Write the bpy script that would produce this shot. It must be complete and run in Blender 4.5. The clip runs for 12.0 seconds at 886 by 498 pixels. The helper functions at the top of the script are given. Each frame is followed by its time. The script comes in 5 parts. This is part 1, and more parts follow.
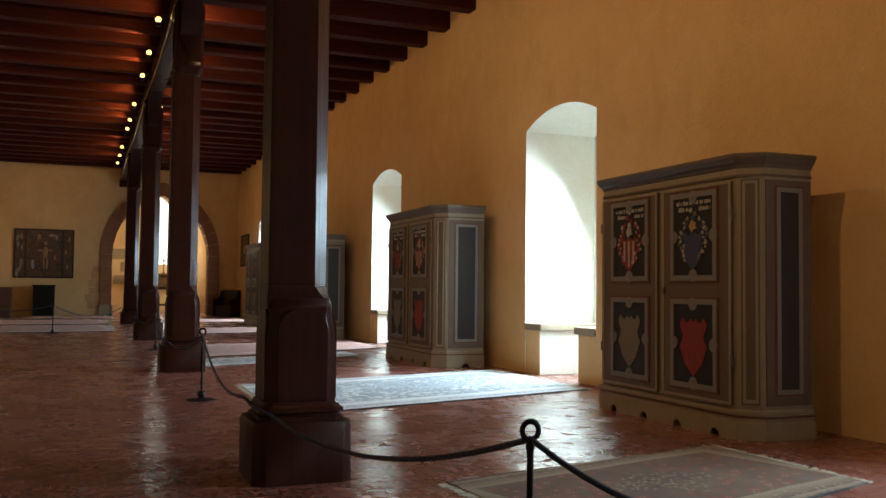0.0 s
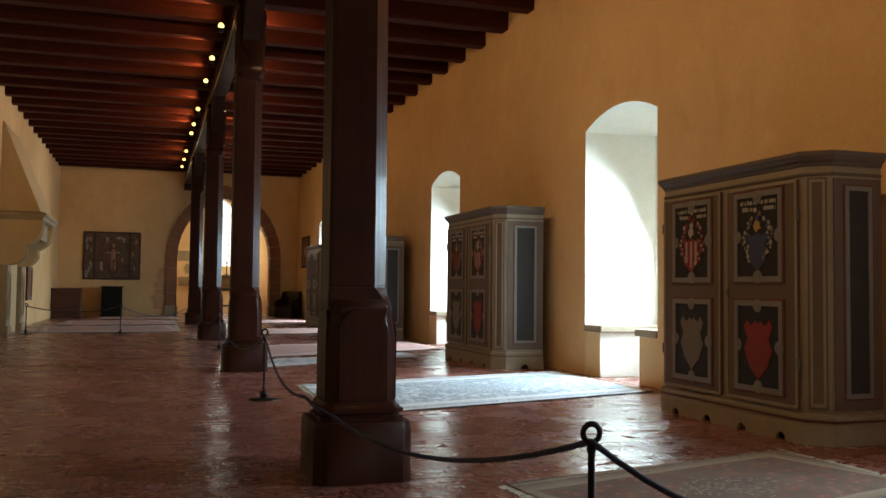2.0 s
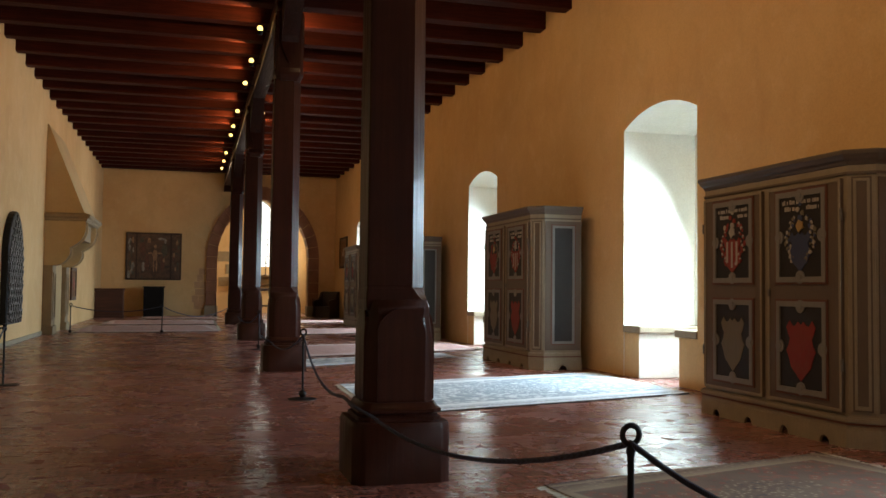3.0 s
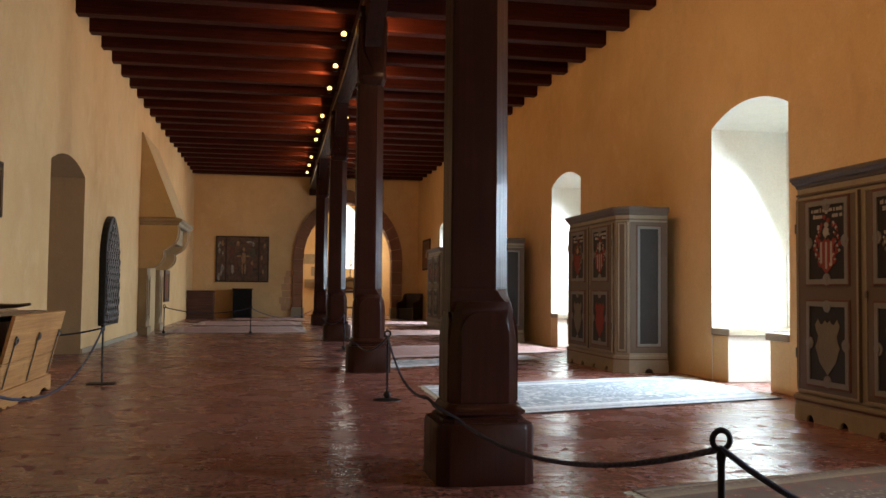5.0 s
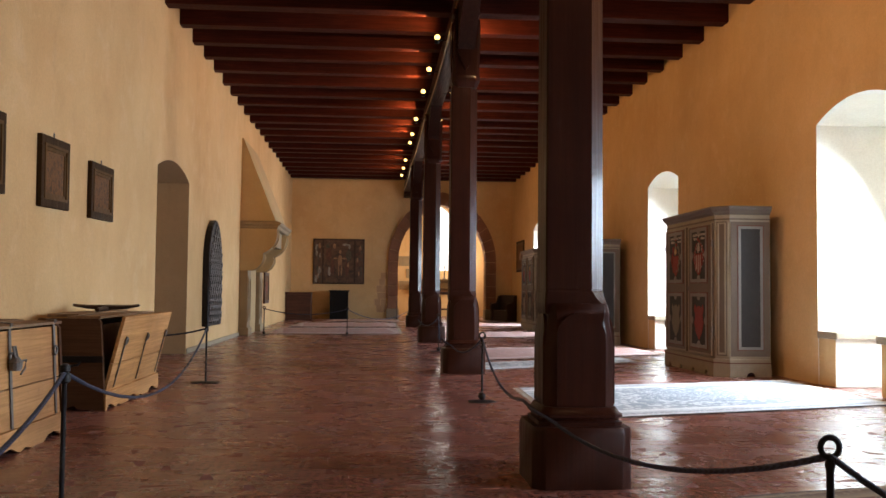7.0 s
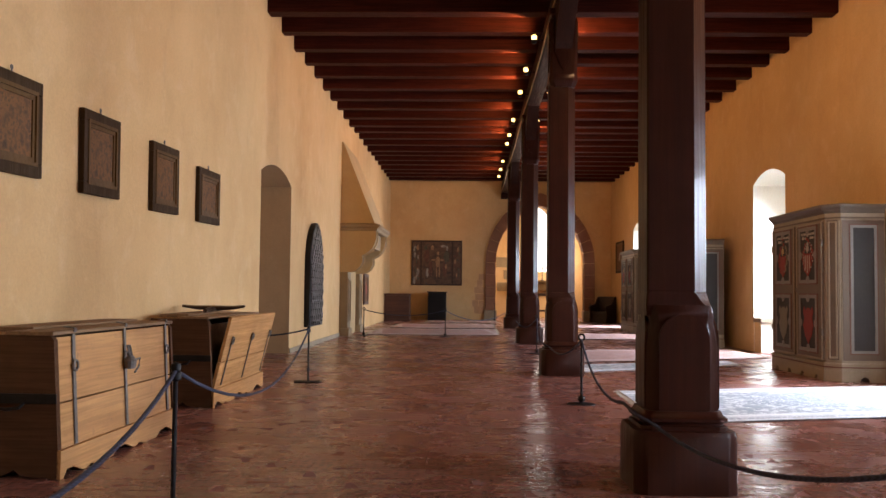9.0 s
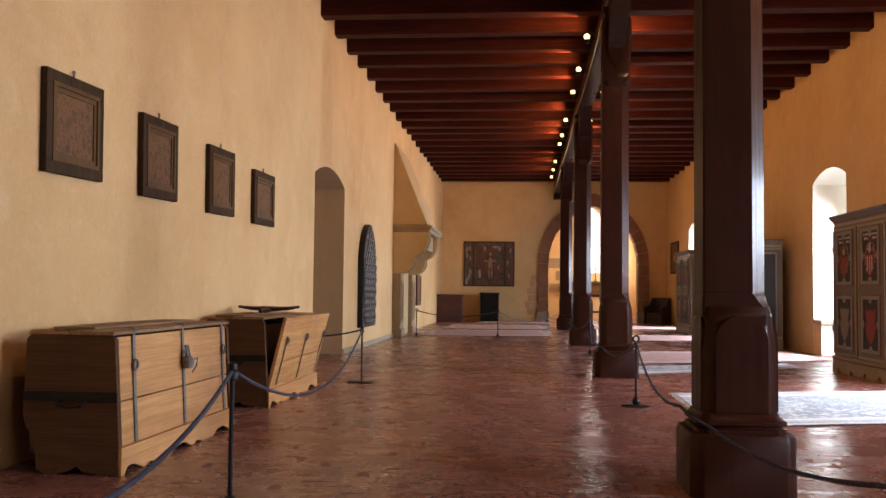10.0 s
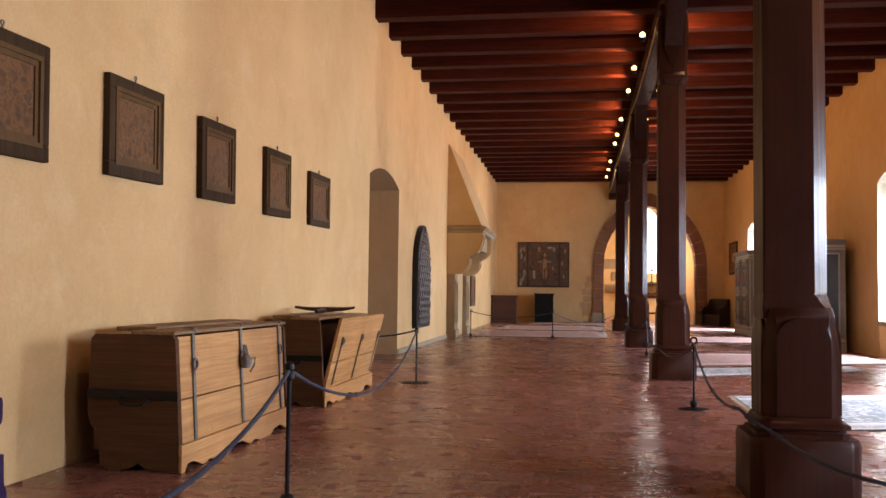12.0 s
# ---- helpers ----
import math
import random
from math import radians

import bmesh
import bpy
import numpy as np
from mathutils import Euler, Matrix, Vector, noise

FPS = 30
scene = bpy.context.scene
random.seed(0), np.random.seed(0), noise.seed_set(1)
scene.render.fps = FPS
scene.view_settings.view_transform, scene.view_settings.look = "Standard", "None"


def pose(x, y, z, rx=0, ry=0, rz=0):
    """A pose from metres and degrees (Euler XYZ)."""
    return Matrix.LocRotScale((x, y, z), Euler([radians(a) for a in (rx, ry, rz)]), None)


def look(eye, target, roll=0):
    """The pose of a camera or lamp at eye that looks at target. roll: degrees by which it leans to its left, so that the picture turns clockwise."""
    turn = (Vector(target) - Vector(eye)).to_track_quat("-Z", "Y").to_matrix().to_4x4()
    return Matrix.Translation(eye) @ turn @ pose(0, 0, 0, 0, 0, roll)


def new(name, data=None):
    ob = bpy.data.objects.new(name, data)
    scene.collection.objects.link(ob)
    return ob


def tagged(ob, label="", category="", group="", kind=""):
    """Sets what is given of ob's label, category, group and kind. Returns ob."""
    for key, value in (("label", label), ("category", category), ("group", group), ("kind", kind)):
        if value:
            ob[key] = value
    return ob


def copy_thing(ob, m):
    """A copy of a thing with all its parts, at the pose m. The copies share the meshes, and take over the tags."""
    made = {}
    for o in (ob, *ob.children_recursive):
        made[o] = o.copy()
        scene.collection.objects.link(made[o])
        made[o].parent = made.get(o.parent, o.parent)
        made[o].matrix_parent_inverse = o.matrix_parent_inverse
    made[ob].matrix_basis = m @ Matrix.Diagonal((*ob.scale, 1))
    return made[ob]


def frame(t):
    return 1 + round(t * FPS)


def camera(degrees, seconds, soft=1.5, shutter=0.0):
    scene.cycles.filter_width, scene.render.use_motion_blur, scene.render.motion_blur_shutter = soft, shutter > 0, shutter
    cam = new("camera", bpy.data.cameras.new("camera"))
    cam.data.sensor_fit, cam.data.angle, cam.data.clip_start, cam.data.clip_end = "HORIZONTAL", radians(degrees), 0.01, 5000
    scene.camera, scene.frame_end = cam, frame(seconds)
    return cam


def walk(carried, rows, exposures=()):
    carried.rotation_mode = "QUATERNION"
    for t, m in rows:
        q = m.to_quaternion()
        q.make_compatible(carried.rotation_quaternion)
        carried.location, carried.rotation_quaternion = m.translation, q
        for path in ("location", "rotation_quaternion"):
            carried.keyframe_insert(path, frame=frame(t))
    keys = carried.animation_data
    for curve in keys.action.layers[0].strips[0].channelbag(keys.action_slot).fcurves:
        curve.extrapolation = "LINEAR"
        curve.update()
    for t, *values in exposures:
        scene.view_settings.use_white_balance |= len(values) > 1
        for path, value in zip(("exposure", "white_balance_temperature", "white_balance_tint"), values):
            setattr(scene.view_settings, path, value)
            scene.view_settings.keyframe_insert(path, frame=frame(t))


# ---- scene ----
cam = camera(51.85, 12.0)
# seconds, place in metres, turn in degrees: a slow pan on a tripod
PATH = [
    (0, 0.0130, -0.0032, 1.1500, 92.500, -0.578, -21.564),
    (0.5, 0.0124, -0.0030, 1.1500, 92.500, -0.528, -20.783),
    (1, 0.0116, -0.0027, 1.1500, 92.516, -0.559, -19.843),
    (1.5, 0.0109, -0.0024, 1.1500, 92.523, -0.562, -18.933),
    (2, 0.0100, -0.0021, 1.1500, 92.544, -0.581, -17.880),
    (2.5, 0.0091, -0.0018, 1.1500, 92.536, -0.581, -16.749),
    (3, 0.0080, -0.0015, 1.1500, 92.543, -0.618, -15.537),
    (5, 0.0036, -0.0005, 1.1500, 92.604, -0.580, -10.344),
    (5.5, 0.0025, -0.0003, 1.1500, 92.625, -0.583, -9.020),
    (6, 0.0013, -0.0002, 1.1500, 92.625, -0.557, -7.611),
    (6.5, 0.0000, 0.0000, 1.1500, 92.634, -0.556, -6.149),
    (7, -0.0015, 0.0001, 1.1500, 92.654, -0.573, -4.455),
    (9, -0.0068, 0.0003, 1.1500, 92.674, -0.591, 1.665),
    (9.5, -0.0083, 0.0002, 1.1500, 92.690, -0.594, 3.382),
    (10, -0.0097, 0.0001, 1.1500, 92.703, -0.617, 4.950),
    (10.5, -0.0107, -0.0000, 1.1500, 92.718, -0.611, 6.116),
    (11, -0.0115, -0.0001, 1.1500, 92.716, -0.650, 7.062),
    (11.5, -0.0122, -0.0002, 1.1500, 92.717, -0.643, 7.850),
    (12, -0.0126, -0.0002, 1.1500, 92.716, -0.665, 8.348),
]
EXPOSURES = [(0, -0.53, 6380, 2), (3, -0.53, 6420, 4), (5, -0.37, 6560, 10), (7, -0.04, 6650, 15), (9.5, 0.22, 6780, 22), (12, 0.43, 6780, 22)]
walk(cam, [(t, pose(x, y, z, a, b, c)) for t, x, y, z, a, b, c in PATH], EXPOSURES)

# ---- world and large lights ----
world = bpy.data.worlds.new("sky")
scene.world = world
world.use_nodes = True
wn = world.node_tree
sky = wn.nodes.new("ShaderNodeTexSky")
sky.sky_type, sky.sun_disc = "NISHITA", False
sky.sun_elevation, sky.sun_rotation = radians(48), radians(110)
wn.nodes["Background"].inputs[1].default_value = 0.12
wn.links.new(sky.outputs[0], wn.nodes["Background"].inputs[0])

# hall: x from the fireplace wall to the window wall, y along the hall
XL, XR, Y0, Y1, ZB, ZC = -3.28, 5.75, -8.0, 37.3, 5.6, 5.93
WIN_Y = (-4.6, 2.9, 10.45, 17.72, 24.6, 31.3)
WIN_HALF, WIN_SPRING, WIN_TOP = 0.94, 3.36, 3.57
WALL_T = 1.35
SEAT_W, SEAT_H = 0.43, 0.69
WINDOW_WATTS = 430.0
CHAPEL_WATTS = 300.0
LAMP_WATTS = 95.0
WALL_LAMP_WATTS = {"left": 72.0, "right": 195.0}


def area_lamp(name, m, w, h, watts, color, spread=math.pi):
    data = bpy.data.lights.new(name, "AREA")
    data.shape, data.size, data.size_y, data.energy, data.color = "RECTANGLE", w, h, watts, color
    data.spread = spread
    ob = new(name, data)
    ob.matrix_world = m
    return ob


for wy in WIN_Y:
    # share tunes each lamp; the two windows before y 5 are added, unseen
    share = 0.5 if wy < 0 else 0.72 if wy < 5 else 1.3 if wy > 30 else 1.1 if wy < 12 else 0.95
    area_lamp("daylight", look((XR + WALL_T - 0.2, wy, 1.8), (XR + WALL_T - 1.2, wy, 1.30)), 1.2 * share, 2.0, WINDOW_WATTS * share, (0.66, 0.84, 1.0), radians(158))
area_lamp("daylight", look((3.1, 41.9, 3.5), (3.1, 30, 3.0)), 1.1, 2.8, CHAPEL_WATTS * 0.12, (1.0, 0.97, 0.85))
# added lamp at an unseen side opening, to brighten the chapel walls
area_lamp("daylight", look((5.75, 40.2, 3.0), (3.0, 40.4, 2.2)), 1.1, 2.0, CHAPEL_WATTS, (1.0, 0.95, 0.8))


# ---- materials ----
class Mat:
    """A node material with short calls."""

    def __init__(self, name, rough=0.6, metal=0.0):
        self.m = bpy.data.materials.new(name)
        self.m.use_nodes = True
        self.t = self.m.node_tree
        self.b = self.t.nodes["Principled BSDF"]
        self.b.inputs["Roughness"].default_value = rough
        self.b.inputs["Metallic"].default_value = metal

    def node(self, kind, **inputs):
        n = self.t.nodes.new(kind)
        for k, v in inputs.items():
            self.put(n.inputs[k.replace("_", " ")], v)
        return n

    def put(self, socket, v):
        if hasattr(v, "links"):
            self.t.links.new(v, socket)
        else:
            socket.default_value = v

    def coords(self, scale=(1, 1, 1), kind="Object"):
        c = self.t.nodes.new("ShaderNodeTexCoord")
        mp = self.t.nodes.new("ShaderNodeMapping")
        mp.inputs["Scale"].default_value = scale
        self.t.links.new(c.outputs[kind], mp.inputs["Vector"])
        return mp.outputs[0]

    def noise(self, vec, scale, detail=5.0, rough=0.6, dist=0.0):
        n = self.node("ShaderNodeTexNoise", Vector=vec, Scale=scale, Detail=detail, Roughness=rough, Distortion=dist)
        return n.outputs[0]

    def ramp(self, fac, stops):
        n = self.t.nodes.new("ShaderNodeValToRGB")
        self.t.links.new(fac, n.inputs[0])
        el = n.color_ramp.elements
        while len(el) < len(stops):
            el.new(0.5)
        for e, (p, c) in zip(el, stops):
            e.position, e.color = p, (*c, 1) if len(c) == 3 else c
        return n.outputs[0]

    def mix(self, fac, a, b, how="MIX"):
        n = self.t.nodes.new("ShaderNodeMix")
        n.data_type, n.blend_type = "RGBA", how
        self.put(n.inputs[0], fac)
        self.put(n.inputs[6], (*a, 1) if isinstance(a, tuple) and len(a) == 3 else a)
        self.put(n.inputs[7], (*b, 1) if isinstance(b, tuple) and len(b) == 3 else b)
        return n.outputs[2]

    def math(self, op, a, b=0.0):
        n = self.t.nodes.new("ShaderNodeMath")
        n.operation = op
        self.put(n.inputs[0], a)
        self.put(n.inputs[1], b)
        return n.outputs[0]

    def bump(self, height, strength=0.3, distance=0.01):
        n = self.node("ShaderNodeBump", Height=height, Strength=strength, Distance=distance)
        self.t.links.new(n.outputs[0], self.b.inputs["Normal"])
        self.t.links.new(n.outputs[0], self.b.inputs["Coat Normal"])

    def color(self, v):
        self.put(self.b.inputs["Base Color"], (*v, 1) if isinstance(v, tuple) else v)

    def gloss(self, level):
        self.b.inputs["Specular IOR Level"].default_value = level

    def rough(self, v):
        self.put(self.b.inputs["Roughness"], v)


def plaster(name, base, dark, patch):
    k = Mat(name, 0.85)
    v = k.coords()
    big = k.noise(v, 0.45, 4, 0.6)
    mid = k.noise(v, 2.6, 6, 0.65, 0.4)
    fine = k.noise(v, 38, 5, 0.6)
    c = k.mix(k.ramp(big, [(0.35, (0, 0, 0)), (0.7, (1, 1, 1))]), base, dark)
    c = k.mix(k.ramp(mid, [(0.52, (0, 0, 0)), (0.75, (0.55, 0.55, 0.55))]), c, patch)
    c = k.mix(k.ramp(fine, [(0.3, (0.12, 0.12, 0.12)), (0.6, (0, 0, 0))]), c, (0.2, 0.13, 0.07))
    streak = k.noise(k.coords((1.3, 1.3, 0.8)), 1.8, 6, 0.7, 0.5)
    c = k.mix(k.ramp(streak, [(0.5, (0, 0, 0)), (0.72, (0.22, 0.22, 0.22))]), c, tuple(0.66 * a for a in dark))
    scuff = k.noise(v, 7.0, 6, 0.75, 0.6)
    c = k.mix(k.ramp(scuff, [(0.6, (0, 0, 0)), (0.72, (0.3, 0.3, 0.3))]), c, tuple(min(1.0, 1.12 * a) for a in patch))
    k.color(c)
    h = k.math("ADD", k.math("MULTIPLY", mid, 1.0), k.math("MULTIPLY", fine, 0.25))
    k.bump(h, 0.5, 0.02)
    return k.m


def wood(name, light, dark, axis, rough=0.45, wear=(0.0, 0.0, 0.0), wear_amount=0.0, grain=1.0, gloss=0.4, relief=0.35, streak=0.5):
    k = Mat(name, rough)
    k.gloss(gloss)
    s = [9.0 * grain] * 3
    s["xyz".index(axis)] = 0.24 * grain
    v = k.coords(tuple(s))
    g = k.noise(v, 2.2, 8, 0.65, 0.8)
    f = k.noise(v, 9.0, 4, 0.6, 0.2)
    c = k.ramp(g, [(0.3, dark), (0.5, tuple(0.5 * (a + b) for a, b in zip(light, dark))), (0.7, light)])
    c = k.mix(k.ramp(f, [(0.42, (streak,) * 3), (0.55, (0, 0, 0))]), c, tuple(0.45 * a for a in dark))
    blot = k.noise(k.coords(), 2.2, 4, 0.6)
    c = k.mix(k.ramp(blot, [(0.4, (0, 0, 0)), (0.75, (0.5, 0.5, 0.5))]), c, tuple(0.6 * a for a in dark))
    if wear_amount:
        w = k.noise(k.coords(), 7.0, 5, 0.7)
        c = k.mix(k.ramp(w, [(0.6, (0, 0, 0)), (0.72, (wear_amount,) * 3)]), c, wear)
    k.color(c)
    k.rough(k.ramp(f, [(0.3, (rough + 0.15,) * 3), (0.7, (rough - 0.08,) * 3)]))
    k.bump(k.math("ADD", g, k.math("MULTIPLY", f, 0.5)), relief, 0.008)
    return k.m


def paint(name, base, rough=0.55, wear=0.25, wear_to=(0.12, 0.09, 0.06)):
    k = Mat(name, rough)
    k.gloss(0.22)
    v = k.coords()
    n = k.noise(v, 5.0, 6, 0.7, 0.3)
    f = k.noise(k.coords((14, 14, 2)), 5.0, 5, 0.65)
    c = k.mix(k.ramp(n, [(0.45, (0, 0, 0)), (0.8, (wear,) * 3)]), base, wear_to)
    c = k.mix(k.ramp(f, [(0.3, (0.22, 0.22, 0.22)), (0.6, (0, 0, 0))]), c, tuple(0.5 * a for a in base))
    k.color(c)
    k.bump(f, 0.2, 0.004)
    return k.m


def metal(name, base, rough=0.45):
    k = Mat(name, rough, 0.85)
    n = k.noise(k.coords(), 22, 5, 0.7)
    k.color(k.mix(k.ramp(n, [(0.4, (0, 0, 0)), (0.7, (0.6, 0.6, 0.6))]), base, tuple(0.4 * a for a in base)))
    k.bump(n, 0.25, 0.003)
    return k.m


def stone(name, base, dark, scale=6.0):
    k = Mat(name, 0.8)
    v = k.coords()
    a = k.noise(v, scale * 0.3, 5, 0.6)
    f = k.noise(v, scale * 9, 6, 0.65)
    c = k.mix(k.ramp(a, [(0.35, (0, 0, 0)), (0.7, (1, 1, 1))]), base, dark)
    c = k.mix(k.ramp(f, [(0.35, (0.3, 0.3, 0.3)), (0.6, (0, 0, 0))]), c, tuple(0.5 * x for x in dark))
    k.color(c)
    k.bump(f, 0.4, 0.008)
    return k.m


def tile_mat(name, by_object):
    k = Mat(name, 0.3)
    k.gloss(0.9)
    v = k.coords() if not by_object else None
    if by_object:
        g = k.t.nodes.new("ShaderNodeNewGeometry")
        v = g.outputs["Position"]
        rnd = k.t.nodes.new("ShaderNodeObjectInfo").outputs["Random"]
    else:
        rnd = k.t.nodes.new("ShaderNodeNewGeometry").outputs["Random Per Island"]
    c = k.ramp(rnd, [(0.0, (0.245, 0.092, 0.071)), (0.35, (0.275, 0.102, 0.079)), (0.7, (0.29, 0.112, 0.087)), (1.0, (0.255, 0.104, 0.084))])
    big = k.noise(v, 0.5, 5, 0.65)
    fine = k.noise(v, 26, 6, 0.7)
    c = k.mix(k.ramp(big, [(0.42, (0, 0, 0)), (0.7, (0.6, 0.6, 0.6))]), c, (0.145, 0.050, 0.037))
    c = k.mix(k.ramp(k.noise(v, 3.2, 6, 0.7, 0.8), [(0.42, (0, 0, 0)), (0.62, (0.7, 0.7, 0.7))]), c, (0.33, 0.145, 0.112))
    c = k.mix(k.ramp(k.noise(v, 11.0, 4, 0.7, 0.5), [(0.5, (0, 0, 0)), (0.66, (0.3, 0.3, 0.3))]), c, (0.12, 0.042, 0.032))
    c = k.mix(k.ramp(fine, [(0.34, (0.55, 0.55, 0.55)), (0.52, (0, 0, 0))]), c, (0.07, 0.025, 0.016))
    # a strip of pitted tiles across the hall
    pits = k.node("ShaderNodeTexVoronoi", Vector=v, Scale=17.0)
    pits.voronoi_dimensions = "2D"
    pits.inputs["Randomness"].default_value = 0.6
    sy = k.node("ShaderNodeSeparateXYZ", Vector=v).outputs[1]
    strip = k.ramp(k.math("ADD", k.math("MULTIPLY", sy, 0.1), k.math("MULTIPLY", k.noise(v, 1.1, 3, 0.5), 0.08)), [(0.52, (0, 0, 0)), (0.55, (0.9, 0.9, 0.9)), (0.655, (0.9, 0.9, 0.9)), (0.68, (0, 0, 0))])
    mask = k.math("MULTIPLY", k.ramp(pits.outputs[0], [(0.24, (1, 1, 1)), (0.34, (0, 0, 0))]), strip)
    c = k.mix(mask, c, (0.05, 0.018, 0.012))
    k.color(c)
    wear = k.noise(v, 1.6, 6, 0.7)
    k.rough(k.ramp(wear, [(0.3, (0.16, 0.16, 0.16)), (0.7, (0.37, 0.37, 0.37))]))
    k.bump(k.math("ADD", k.math("MULTIPLY", fine, 0.35), k.math("MULTIPLY", k.noise(v, 6.5, 3, 0.5, 0.4), 2.0)), 0.42, 0.01)
    return k.m


def rug_mat(name, field, border, accent, pale):
    k = Mat(name, 0.95)
    c = k.t.nodes.new("ShaderNodeTexCoord")
    sp = k.t.nodes.new("ShaderNodeSeparateXYZ")
    k.t.links.new(c.outputs["Generated"], sp.inputs[0])
    u, w = sp.outputs[0], sp.outputs[1]
    du = k.math("MULTIPLY", k.math("MINIMUM", u, k.math("SUBTRACT", 1.0, u)), 1.5)
    dv = k.math("MINIMUM", w, k.math("SUBTRACT", 1.0, w))
    d = k.math("MINIMUM", du, dv)
    vor = k.node("ShaderNodeTexVoronoi", Vector=k.coords((1, 1, 1)), Scale=11.0)
    vor.distance = "MANHATTAN"
    vor2 = k.node("ShaderNodeTexVoronoi", Vector=k.coords((1, 1, 1)), Scale=24.0)
    vor2.distance = "CHEBYCHEV"
    mot = k.ramp(vor.outputs[0], [(0.12, accent), (0.2, pale), (0.32, field), (0.55, field), (0.7, border)])
    mot2 = k.ramp(vor2.outputs[0], [(0.15, pale), (0.3, border), (0.55, border), (0.8, accent)])
    r2 = k.math("ADD", k.math("ABSOLUTE", k.math("SUBTRACT", u, 0.5)), k.math("MULTIPLY", k.math("ABSOLUTE", k.math("SUBTRACT", w, 0.5)), 0.8))
    inner = k.mix(k.ramp(r2, [(0.17, (1, 1, 1)), (0.18, (0, 0, 0))]), mot, mot2)
    body = k.mix(k.ramp(d, [(0.16, (1, 1, 1)), (0.165, (0, 0, 0))]), inner, mot2)
    lines = k.ramp(d, [(0.0, (1, 1, 1)), (0.015, (0, 0, 0)), (0.045, (1, 1, 1)), (0.055, (0, 0, 0)), (0.15, (1, 1, 1)), (0.165, (0, 0, 0))])
    col = k.mix(lines, body, pale)
    col = k.mix(k.ramp(d, [(0.011, (1, 1, 1)), (0.013, (0, 0, 0))]), col, tuple(0.4 * a for a in accent))
    n = k.noise(k.coords(), 3.0, 5, 0.6)
    col = k.mix(k.ramp(n, [(0.4, (0, 0, 0)), (0.75, (0.25, 0.25, 0.25))]), col, pale)
    k.color(col)
    k.bump(k.noise(k.coords(), 160, 3, 0.6), 0.5, 0.004)
    return k.m


M_WALL = plaster("ochre_plaster", (0.66, 0.432, 0.20), (0.565, 0.343, 0.142), (0.69, 0.485, 0.265))
M_WHITE = plaster("lime_plaster", (0.80, 0.77, 0.68), (0.74, 0.70, 0.60), (0.70, 0.66, 0.56))
# the tall niche lies unlit; its shade is mixed into this plaster colour
M_NICHE = plaster("shaded_plaster", (0.46, 0.312, 0.168), (0.40, 0.262, 0.136), (0.48, 0.34, 0.195))
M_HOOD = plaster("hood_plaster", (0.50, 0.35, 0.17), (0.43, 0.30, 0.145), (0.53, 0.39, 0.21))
M_GROUT = stone("mortar", (0.25, 0.10, 0.075), (0.20, 0.078, 0.058))
M_TILE = tile_mat("terracotta_tiles", False)
M_TILE1 = tile_mat("terracotta_tile", True)
M_SAND = stone("red_sandstone", (0.30, 0.14, 0.075), (0.22, 0.095, 0.05))
M_STONE = stone("grey_sandstone", (0.33, 0.24, 0.135), (0.24, 0.17, 0.095))
M_FADED = stone("faded_sandstone", (0.53, 0.325, 0.165), (0.44, 0.25, 0.125))
M_SLAB = stone("worn_stone", (0.34, 0.27, 0.18), (0.26, 0.20, 0.13))
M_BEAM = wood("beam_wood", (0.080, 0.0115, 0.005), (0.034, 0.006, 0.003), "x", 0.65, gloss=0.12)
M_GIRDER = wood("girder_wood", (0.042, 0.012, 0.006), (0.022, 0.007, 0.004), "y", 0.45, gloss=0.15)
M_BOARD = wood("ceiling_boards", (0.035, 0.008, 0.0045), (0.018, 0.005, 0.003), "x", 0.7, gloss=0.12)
M_PILLAR = wood("pillar_oak", (0.041, 0.0090, 0.0036), (0.027, 0.0060, 0.0026), "z", 0.45, gloss=0.1, relief=0.2, grain=0.7, streak=0.15)
M_PILLAR.node_tree.nodes["Principled BSDF"].inputs["Coat Weight"].default_value = 0.15
M_PILLAR.node_tree.nodes["Principled BSDF"].inputs["Coat Roughness"].default_value = 0.16
M_CHEST = wood("pale_pine", (0.60, 0.31, 0.105), (0.45, 0.205, 0.064), "y", 0.65, (0.22, 0.10, 0.036), 0.6, grain=0.7, relief=0.22, streak=0.3)
M_CHEST_X = wood("chest_lid_pine", (0.30, 0.17, 0.075), (0.22, 0.115, 0.05), "y", 0.6, grain=0.55)
# stained chest ends turned from the windows: their shade is in the colour
M_CHEST_END = wood("shaded_brown_pine", (0.115, 0.049, 0.020), (0.072, 0.031, 0.013), "x", 0.7, (0.06, 0.026, 0.012), 0.75, grain=0.8, relief=0.2, streak=0.3, gloss=0.15)
M_DARKWOOD = wood("dark_oak", (0.06, 0.028, 0.016), (0.025, 0.012, 0.008), "z", 0.4)
M_REDCHEST = wood("red_brown_wood", (0.10, 0.035, 0.02), (0.05, 0.018, 0.011), "x", 0.5)
M_BLACK = paint("black_cloth", (0.012, 0.010, 0.009), 0.9, 0.2, (0.02, 0.018, 0.016))
M_BLACK.node_tree.nodes["Principled BSDF"].inputs["Specular IOR Level"].default_value = 0.15
M_IRON = metal("iron", (0.20, 0.18, 0.165), 0.6)
M_POST = metal("black_iron", (0.028, 0.026, 0.026), 0.5)
M_ROPE = Mat("blue_black_rope", 0.8)
_v = M_ROPE.node("ShaderNodeTexWave", Vector=M_ROPE.coords(), Scale=60.0, Distortion=2.0)
